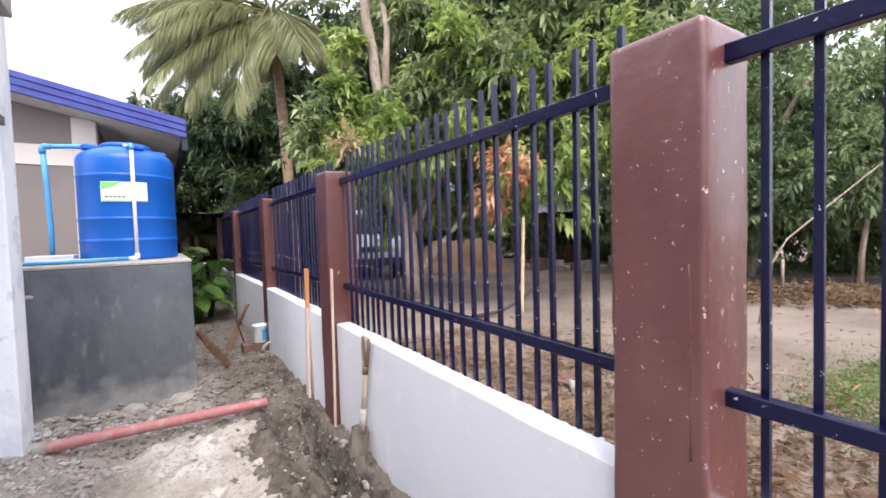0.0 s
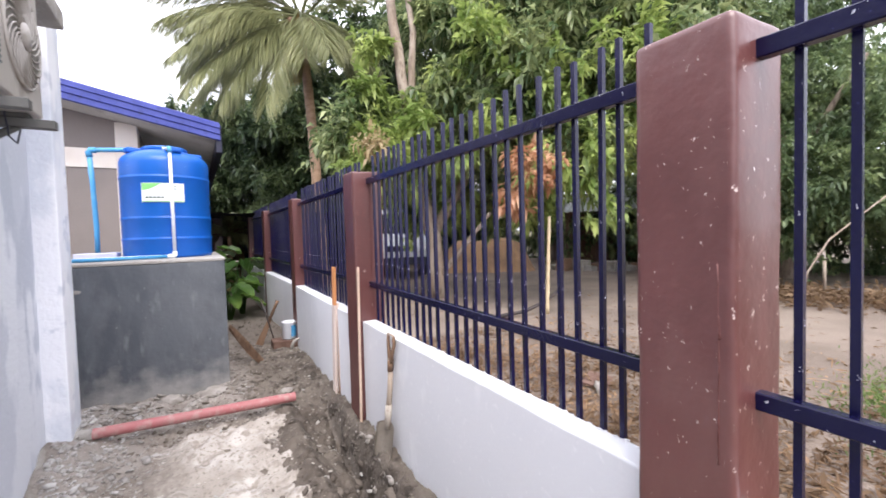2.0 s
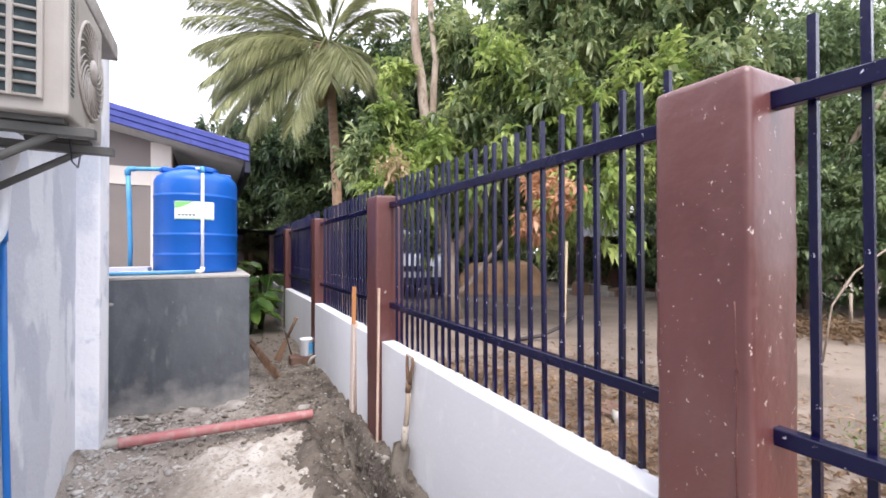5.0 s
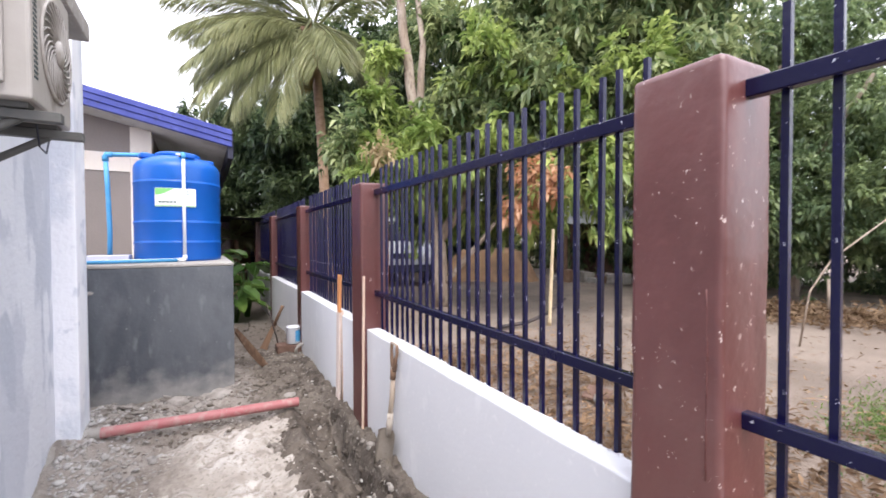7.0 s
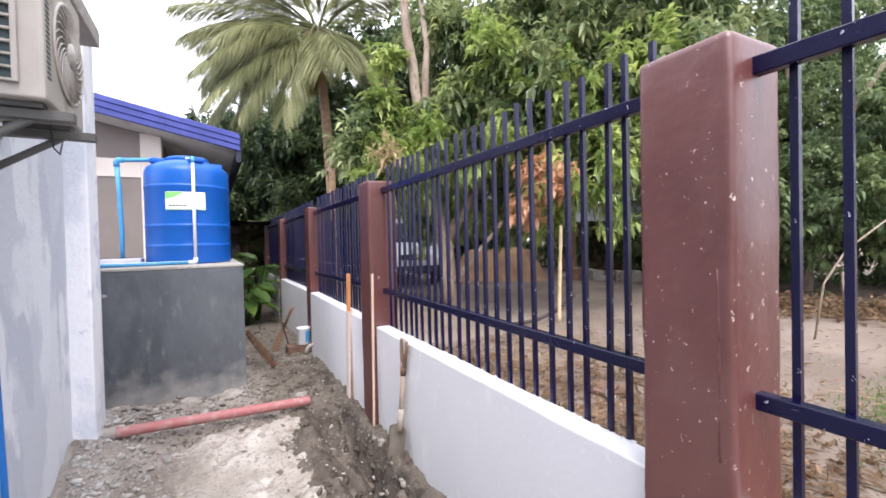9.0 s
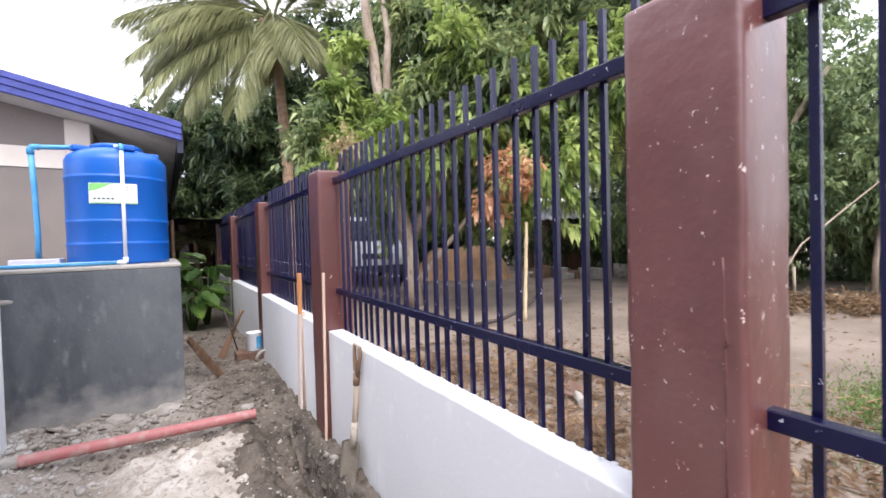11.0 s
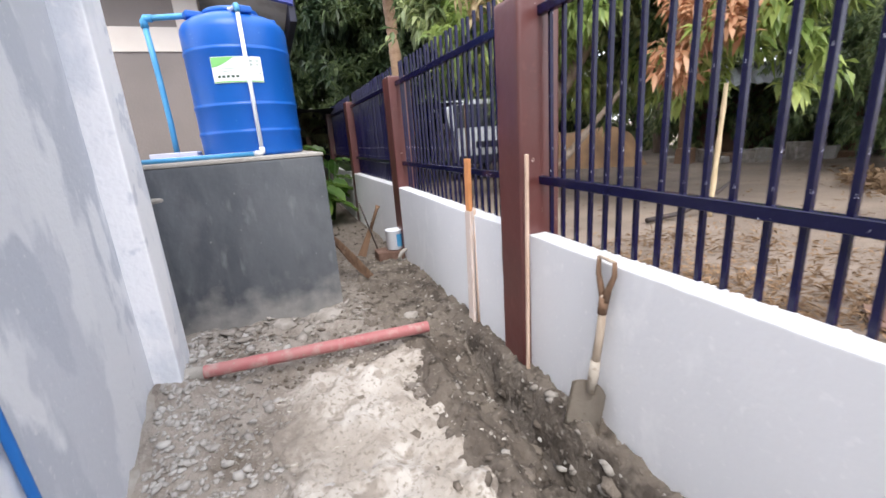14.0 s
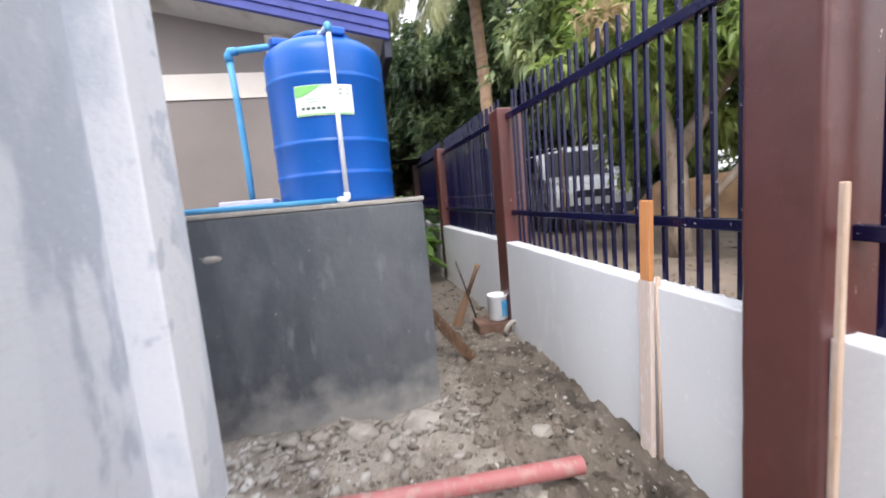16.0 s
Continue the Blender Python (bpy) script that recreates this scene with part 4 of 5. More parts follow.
def build_shovel():
    t = thing("shovel", (0.0, 0.0, 0.0), "short wooden D-handled shovel with muddy square blade leaning on the wall", "shovel")
    top, neck = Vector((0.902, 2.507, 0.655)), Vector((0.886, 2.537, 0.30))
    t.location = (0.9, 2.56, 0.0)
    o = Vector(t.location)
    t.location += Vector((0, -.045, .055))
    part("shaft", tube([top - o, (top + neck) / 2 - o + Vector((.004, 0, 0)), neck - o], [.0145, .0165, .0165], 12), HANDLE, t)
    l, r = Vector((0.908, 2.546, 0.795)), Vector((0.908, 2.467, 0.79))
    part("yoke", tube([l - o, l + Vector((-.001, .002, -.06)) - o, top + Vector((0, .022, .03)) - o, top + Vector((0, 0, -.03)) - o], [.009, .010, .012, .017], 10), BROWNWOOD, t, "worn brown handle fork")
    part("yoke", tube([r - o, r + Vector((-.001, -.002, -.05)) - o, top + Vector((0, -.022, .03)) - o, top + Vector((0, 0, -.03)) - o], [.009, .010, .012, .017], 10), BROWNWOOD, t, "worn brown handle fork")
    part("grip", tube([l - o, r - o], .007, 10), HANDLE, t)
    part("collar", tube([top + Vector((0, 0, -.01)) - o, top.lerp(neck, .22) - o], [.019, .018], 12), BROWNWOOD, t, "worn brown ferrule")
    part("socket", tube([neck + Vector((.004, -.006, .07)) - o, neck - o, neck + Vector((-.006, .006, -.08)) - o], [.019, .021, .016], 12), STEEL, t)
    bm = bmesh.new()
    n, m = 10, 14
    up, side = (neck - Vector((0.852, 2.562, -0.03))).normalized(), Vector((-.32, .947, 0))
    c0 = neck + Vector((-.006, .006, -.035)) - o
    grid = []
    for j in range(m + 1):
        row = []
        for i in range(n + 1):
            u, w = i / n * 2 - 1, j / m
            width = .076 + .004 * w
            p = c0 - up * (.235 * w) + side * u * width + Vector((.024 * (1 - u * u) - .012, 0, 0)) + Vector((0, 0, -.015 * abs(u) ** 3 * (1 - w) * 1.5))
            row.append(bm.verts.new(p))
        grid.append(row)
    for j in range(m):
        for i in range(n):
            bm.faces.new((grid[j][i], grid[j][i + 1], grid[j + 1][i + 1], grid[j + 1][i]))
    bmesh.ops.solidify(bm, geom=bm.faces[:], thickness=.004)
    part("blade", bm, STEEL, t, "muddy square steel blade", smooth=True)


build_shovel()


def build_planks():
    t = thing("wooden_plank", (0.925, 3.67, 0.06), "narrow wooden plank leaning on the low wall, lower half whitewashed", "plank")
    part("lower_half", box(-.011, .011, -.034, .040, -.06, .80, .003), WOODPALE, t, "whitewashed pale wood")
    part("upper_half", box(-.0115, .0115, -.032, .026, .80, 1.12, .003), ORANGEWOOD, t, "bare orange wood")
    t.matrix_basis = pose(0.900, 3.665, 0.06, -0.6, 1.3, 0)
    s = part("wooden_batten", box(-.008, .008, -.009, .009, -.10, 1.13, .003), WOOD)
    s.matrix_basis = pose(0.874, 2.955, 0.09, -0.3, 0.9, 0)
    tagged(s, "thin pale wooden batten leaning on a fence post", "batten")
    r = part("thin_stick", tube([(0, 0, -.06), (.004, .0, .4), (0, .0, .82)], .009, 8), WOOD)
    r.matrix_basis = pose(0.918, 3.615, 0.06, -1.0, 1.2, 0)
    tagged(r, "thin wooden stick leaning beside a plank", "stick")


build_planks()


def build_clutter():
    bx = thing("rusty_box", (0.80, 5.42, 0.1), "rusty brown broken hollow block heaped with mud", "block")
    bm = box(-.14, .14, -.10, .10, -.06, .13, .012, 2)
    for v in bm.verts:
        v.co += .018 * noise.noise_vector(v.co * 9)
    part("block", bm, RUSTY, bx)
    for k in range(5):
        bm = bmesh.new()
        bmesh.ops.create_icosphere(bm, subdivisions=2, radius=.05)
        for v in bm.verts:
            v.co = v.co * (1 + .5 * noise.noise(v.co * 22 + Vector((k, 0, 0))))
        part("lump", bm, RUSTY if k % 2 else EARTH, bx, smooth=True).matrix_basis = pose(-.17 + .085 * k, -.12 + .03 * (k % 3), -.03 + .03 * (k % 2))
    rg = part("pipe_ring", tube([(.065 * math.cos(a), 0, .065 * math.sin(a)) for a in [2 * math.pi * k / 24 for k in range(25)]], .018, 8, caps=False), CEMENT)
    rg.matrix_basis = pose(0.905, 5.25, 0.19, 20, 0, 25)
    tagged(rg, "muddy cement pipe ring lying by the wall", "pipe ring")
    b = thing("paint_can", (0.855, 5.42, 0.235), "white paint can with blue label standing on a block", "paint can")
    part("can", lathe([(.078, 0), (.082, .005), (.082, .185), (.086, .19), (.086, .20), (.078, .20), (.076, .05), (.01, .05)], 32, closed=False), WHITEPIPE, b)
    part("band", arc_patch(.0835, 5, 62, .03, .16), BLUEPIPE, b, "light blue printed label")
    h = thing("wooden_paddle", (0.55, 5.62, 0.14), "weathered wooden paddle with broad blade propped up", "paddle")
    bm = box(-.012, .012, -.045, .045, 0, .36, .004)
    for v in bm.verts:
        if v.co.z > .3:
            v.co.y *= .45
    part("blade", bm, BROWNWOOD, h)
    part("grip", tube([(0, 0, .34), (0, 0, .56), (.0, 0, .60)], [.018, .017, .026], 10), BROWNWOOD, h)
    h.matrix_basis = Matrix.Translation((0.52, 5.6, 0.12)) @ Euler((0, radians(24), 0)).to_matrix().to_4x4() @ pose(0, 0, 0, 0, 0, 90)
    rod = part("iron_rod", tube([(.72, 5.5, .12), (.64, 5.55, .45), (.57, 5.58, .72)], .008, 8), DARKSTEEL)
    tagged(rod, "thin dark iron rod stuck in the ground", "rod")
    bm = bmesh.new()
    n = 16
    rows = []
    for j in range(n + 1):
        u = j / n
        w = .065 * math.sin(math.pi * min(1, .08 + u * .9)) ** .8
        p = Vector((.19, 5.05, .50)).lerp(Vector((.50, 4.78, .10)), u) + Vector((0, 0, -.03 * math.sin(u * math.pi)))
        rows.append([bm.verts.new(p + Vector((.02 * abs(s), s * .4 * w, s * w + .03 * s * s))) for s in (-1, -.5, 0, .5, 1)])
    for a, b2 in zip(rows, rows[1:]):
        for k in range(4):
            bm.faces.new((a[k], a[k + 1], b2[k + 1], b2[k]))
    bmesh.ops.solidify(bm, geom=bm.faces[:], thickness=.008)
    sp = part("palm_spathe", bm, BROWNWOOD, smooth=True)
    tagged(sp, "dry brown palm spathe leaning against the cistern", "palm spathe")


build_clutter()


def build_rubble():
    rng = random.Random(21)
    shapes = []
    for k in range(9):
        bm = bmesh.new()
        bmesh.ops.create_icosphere(bm, subdivisions=1, radius=1)
        for v in bm.verts:
            v.co *= 1 + .55 * noise.noise(v.co * 1.6 + Vector((k * 7, 0, 0)))
            v.co.z *= rng.uniform(.35, .8)
        me = bpy.data.meshes.new("stone")
        bm.to_mesh(me)
        bm.free()
        shapes.append(np.array([v.co[:] for v in me.vertices]))
        tri = np.array([p.vertices[:] for p in me.polygons])
        bpy.data.meshes.remove(me)
    def scatter(name, label, count, place, size, material, flat=1.0):
        vs, fs, n = [], [], 0
        for _ in range(count):
            x, y = place()
            r = rng.uniform(*size) * (1 if rng.random() < .8 else 1.7)
            s = shapes[rng.randrange(9)] * np.array((r, r * rng.uniform(.6, 1), r * flat * rng.uniform(.5, 1)))
            m = np.array(Euler((rng.uniform(-.5, .5), rng.uniform(-.5, .5), rng.uniform(0, 6.3))).to_matrix())
            vs.append(s @ m.T + np.array((x, y, height(x, y) + r * .15)))
            fs.append(tri + n)
            n += len(s)
        ob = array_mesh(name, np.concatenate(vs), np.concatenate(fs), material)
        tagged(ob, label, "rubble", kind="stuff")
    scatter("rubble", "grey stone chips and broken mortar strewn on earth", 2600, lambda: (rng.uniform(-.86, .95), rng.uniform(1.0, 5.6)), (.004, .012), STONE)
    scatter("rubble_by_wall", "grey gravel heaped along the house wall", 1900, lambda: (-.86 + abs(rng.gauss(0, .26)), rng.uniform(1.0, 4.2)), (.006, .019), PALESTONE)
    scatter("rubble_by_cistern", "pale broken plaster slabs below the cistern", 150, lambda: (rng.uniform(-.8, .3), 4.36 - abs(rng.gauss(.02, .18))), (.010, .038), PLASTERCHIP, .5)
    scatter("mortar_crumbs", "pale mortar crumbs on the crusted patch", 1500, lambda: (rng.gauss(.05, .26), rng.uniform(1.0, 3.8)), (.004, .013), MORTARBIT, .7)
    scatter("soil_clods", "dark damp soil clods along the trench", 1500, lambda: (min(.90, rng.gauss(.56, .17)), rng.uniform(1.2, 4.6)), (.006, .022), CLOD)
    scatter("trench_stones", "grey stones lining the trench", 420, lambda: (min(.95, max(.5, rng.gauss(.76, .14))), rng.uniform(1.2, 5.2)), (.005, .022), STONE)
    scatter("soil_clods_far", "dark soil clods beside the cistern", 700, lambda: (rng.uniform(-.6, .92), rng.uniform(3.5, 4.34)) if rng.random() < .5 else (rng.uniform(.2, .92), rng.uniform(4.0, 7.5)), (.006, .02), CLOD)


build_rubble()


def build_big_stones():
    rng = random.Random(4)
    spots = [(.02, 4.24, .10), (-.28, 4.22, .07), (-.5, 4.25, .055), (.56, 3.98, .05), (-.12, 4.12, .045), (.74, 2.72, .045), (.56, 2.5, .04), (.82, 2.30, .045), (.38, 4.3, .04), (.84, 2.05, .05)]
    for k, (x, y, r) in enumerate(spots):
        bm = bmesh.new()
        bmesh.ops.create_icosphere(bm, subdivisions=3, radius=r)
        for v in bm.verts:
            v.co *= 1 + .4 * noise.noise(v.co * 1.3 / r + Vector((k * 5, 0, 0))) + .08 * noise.noise(v.co * 5 / r)
            v.co.z *= .45
        ob = part("stone", bm, PLASTERCHIP if k < 3 else CLOD if k > 4 else STONE, smooth=True)
        ob.matrix_basis = pose(x, y, height(x, y) + r * .12, rng.uniform(-12, 12), rng.uniform(-12, 12), rng.uniform(0, 360))
        tagged(ob, "flat broken slab of pale plaster" if k < 3 else "grey stone half sunk in the earth", "stone")


build_big_stones()


# ---- beyond the fence and the far end of the yard ----
def build_far_end():
    t = thing("plank_wall", (-0.5, 12.3, 0.1), "weathered brown wooden plank wall at the end of the yard", "wall")
    rng = random.Random(8)
    plank = bpy.data.meshes.new("plank")
    bm = box(0, 2.0, 0, .025, 0, .17, .004)
    bm.to_mesh(plank)
    bm.free()
    plank.materials.append(BROWNWOOD)
    for k in range(10):
        o = new("plank", plank)
        o.parent = t
        o.matrix_basis = pose(rng.uniform(-.05, .05), rng.uniform(-.01, .01), k * .185, 0, rng.uniform(-.6, .6), 0)
    p = part("yard_post", box(-.1, .1, -.1, .1, -.1, 1.85, .01), BROWN)
    p.location = (.40, 11.5, .1)
    tagged(p, "maroon painted concrete post at the end of the yard", "post")
    # sagging black shade net
    bm = bmesh.new()
    n = 18
    g = []
    for j in range(n + 1):
        g.append([bm.verts.new((.15 + 3.6 * i / n, 9.6 + 3.4 * j / n, 1.95 - .16 * math.sin(math.pi * i / n) * math.sin(math.pi * j / n) + .03 * noise.noise(Vector((i * .6, j * .6, 0))))) for i in range(n + 1)])
    for j in range(n):
        for i in range(n):
            bm.faces.new((g[j][i], g[j][i + 1], g[j + 1][i + 1], g[j + 1][i]))
    bmesh.ops.solidify(bm, geom=bm.faces[:], thickness=.006)
    t2 = thing("shade_shelter", (0, 0, 0), "black shade net stretched over poles with a hanging side", "shelter")
    part("net", bm, NET, t2)
    bm = bmesh.new()
    g = []
    for j in range(13):
        g.append([bm.verts.new((1.32 + .06 * math.sin(i * 1.3) + .03 * noise.noise(Vector((i, j, 0))), 5.75 + 7.0 * i / 34, .32 + 1.45 * j / 12)) for i in range(35)])
    for j in range(12):
        for i in range(34):
            bm.faces.new((g[j][i], g[j][i + 1], g[j + 1][i + 1], g[j + 1][i]))
    bmesh.ops.solidify(bm, geom=bm.faces[:], thickness=.006)
    part("hanging_side", bm, NET, t2)
    for x, y in ((.17, 9.65), (3.7, 9.65), (.17, 12.9), (3.7, 12.9)):
        part("pole", tube([(x, y, .1), (x, y, 1.93)], .03, 8), BROWNWOOD, t2)


build_far_end()


def build_broadleaf():
    rng = np.random.default_rng(31)
    for k, (bx, by, h, n, scale) in enumerate(((.36, 7.75, .80, 16, .40), (.58, 8.2, .95, 14, .40), (.16, 8.6, 1.15, 12, .46))):
        t = thing("broadleaf_plant", (bx, by, .12), "broad-leaved green garden plant growing from the earth", "plant", "broad-leaved plants")
        for i in range(n):
            az = i * 2.4 + rng.uniform(-.3, .3)
            top = Vector((.22 * math.cos(az) * rng.uniform(.5, 1), .22 * math.sin(az) * rng.uniform(.5, 1), h * rng.uniform(.45, 1)))
            st = part("stem", tube([Vector((.03 * math.cos(az), .03 * math.sin(az), 0)), top * .55 + Vector((0, 0, .05)), top], [.011, .008, .005], 6), BROAD, t)
            d = Vector((math.cos(az), math.sin(az), -.15 + rng.uniform(-.3, .35))).normalized()
            side = d.cross(Vector((0, 0, 1))).normalized()
            nor = side.cross(d)
            bm = bmesh.new()
            rows = []
            L = scale * rng.uniform(.7, 1.1)
            for j in range(9):
                u = j / 8
                w = .30 * L * math.sin(math.pi * (u * .9 + .08)) ** .75
                c = top + d * L * u - Vector((0, 0, .35 * L * u * u))
                rows.append([bm.verts.new(c + side * w * s + nor * (.12 * L * abs(s) + .012 * math.sin(u * 20))) for s in (-1, -.5, 0, .5, 1)])
            for a, b in zip(rows, rows[1:]):
                for q in range(4):
                    bm.faces.new((a[q], a[q + 1], b[q + 1], b[q]))
            part("leaf", bm, BROAD if i % 3 else LEAFDARK, t, smooth=True)


build_broadleaf()


def build_van():
    t = thing("parked_van", (4.75, 11.6, 0.3), "pale grey parked utility van in the shade of trees", "van")
    t.rotation_euler = (0, 0, radians(-12))
    prof = [(-1.9, .35), (-1.95, .75), (-1.85, .95), (-1.15, 1.08), (-.62, 1.72), (-.4, 1.82), (1.7, 1.84), (1.9, 1.7), (1.95, .8), (1.9, .35)]
    bm = bmesh.new()
    L = [bm.verts.new((-.78, y, z)) for y, z in prof]
    R = [bm.verts.new((.78, y, z)) for y, z in prof]
    bm.faces.new(L)
    bm.faces.new(R[::-1])
    for k in range(len(prof)):
        bm.faces.new((L[k - 1], R[k - 1], R[k], L[k])[::-1])
    bmesh.ops.bevel(bm, geom=bm.edges[:], offset=.05, segments=3, affect='EDGES')
    bmesh.ops.recalc_face_normals(bm, faces=bm.faces[:])
    body = part("body", bm, CARWHITE, t, smooth=False)
    bm = bmesh.new()
    v = [bm.verts.new(p) for p in ((-.66, -1.115, 1.15), (.66, -1.115, 1.15), (.60, -.66, 1.69), (-.60, -.66, 1.69))]
    bm.faces.new(v)
    bmesh.ops.solidify(bm, geom=bm.faces[:], thickness=-.012)
    part("windscreen", bm, CARGLASS, body, "dark glass windscreen")
    for sx in (-1, 1):
        for y0, y1 in ((-.55, .25), (.35, 1.1), (1.2, 1.75)):
            part("side_window", box(sx * .78 - .006, sx * .78 + .006, y0, y1, 1.12, 1.66, .004), CARGLASS, body, "dark glass window")
        part("headlight", box(sx * .58 - .13, sx * .58 + .13, -1.965, -1.90, .70, .86, .02, 2), PAPER, body)
        part("mirror", box(sx * .88 - .07, sx * .88 + .07, -.98, -.92, 1.12, 1.28, .015), CARWHITE, body)
        for y in (-1.2, 1.25):
            w = part("wheel", lathe([(.31, -.09), (.33, -.06), (.33, .06), (.31, .09)], 28), GUTTER, t)
            w.matrix_basis = pose(sx * .70, y, .33, 0, 90, 0)
            part("rim", lathe([(.19, -.095), (.19, .095)], 20), CEMENT, w)
    part("grille", box(-.38, .38, -1.965, -1.92, .70, .84, .01), GUTTER, body)
    part("bumper", box(-.76, .76, -2.02, -1.88, .36, .55, .03, 2), GUTTER, body)


build_van()


def build_shed():
    t = thing("lean_to_shed", (11.2, 8.6, 0.3), "open lean-to shed with pale sheet roof and dark inside", "shed")
    for x, y in ((-1.6, -1.2), (1.6, -1.2), (-1.6, 1.2), (1.6, 1.2)):
        part("post", box(x - .05, x + .05, y - .05, y + .05, 0, 1.75), BROWNWOOD, t)
    bm = bmesh.new()
    n = 40
    a = [bm.verts.new((-2 + 4 * k / n, -1.6, 1.62 + (.02 if k % 2 else -.02))) for k in range(n + 1)]
    b = [bm.verts.new((-2 + 4 * k / n, 1.6, 2.35 + (.02 if k % 2 else -.02))) for k in range(n + 1)]
    for k in range(n):
        bm.faces.new((a[k], a[k + 1], b[k + 1], b[k]))
    bmesh.ops.solidify(bm, geom=bm.faces[:], thickness=.01)
    part("roof", bm, ZINC, t, "pale corrugated metal sheet")
    part("back_wall", box(-1.7, 1.7, 1.2, 1.28, 0, 2.0), BROWNWOOD, t)
    part("side_wall", box(1.62, 1.7, -1.2, 1.2, 0, 1.8), BROWNWOOD, t)
    t.rotation_euler = (0, 0, radians(-52))
    rng = random.Random(14)
    for k in range(14):
        h = rng.uniform(.12, .38)
        bm = box(-.22, .22, -.16, .16, 0, h, .02, 2)
        for v in bm.verts:
            v.co += .03 * noise.noise_vector(v.co * 5 + Vector((k, 0, 0)))
        bx = part("rubble_lump", bm, (CEMENT, BROWNWOOD, PLASTERCHIP, STONE)[k % 4])
        b, d = 45.5 + k * 1.1, 12.2 + rng.uniform(-.5, .5)
        bx.matrix_basis = pose(*polar(b, d, .28), 0, 0, rng.uniform(0, 90))
        tagged(bx, ("grey cement lump", "brown timber block", "broken plaster lump", "grey stone")[k % 4] + " dumped at the edge of the yard", "rubble", "rubble by the shed")


def build_mound():
    """A heap of tan earth at the edge of the yard."""
    bm = bmesh.new()
    n, m = 60, 30
    rows = []
    for j in range(m + 1):
        row = []
        for i in range(n + 1):
            x, y = -1.7 + 3.4 * i / n, -1.0 + 2.0 * j / m
            p = Vector((x, y, 0))
            h = smooth(1.7, .75, abs(x) + .25 * noise.noise(p * 1.5)) * smooth(1.0, .25, abs(y) + .2 * noise.noise(p * 2))
            row.append(bm.verts.new((x, y, -.12 + (1.0 + .12 * noise.noise(p * 1.3)) * h + .05 * noise.noise(p * 5))))
        rows.append(row)
    for j in range(m):
        for i in range(n):
            bm.faces.new((rows[j][i], rows[j][i + 1], rows[j + 1][i + 1], rows[j + 1][i]))
    ob = part("earth_mound", bm, TANWALL, smooth=True)
    ob.matrix_basis = pose(*polar(36, 12.4, .3), 0, 0, -36)
    tagged(ob, "heap of tan earth at the edge of the dirt yard", "earth mound")


build_shed()
build_mound()


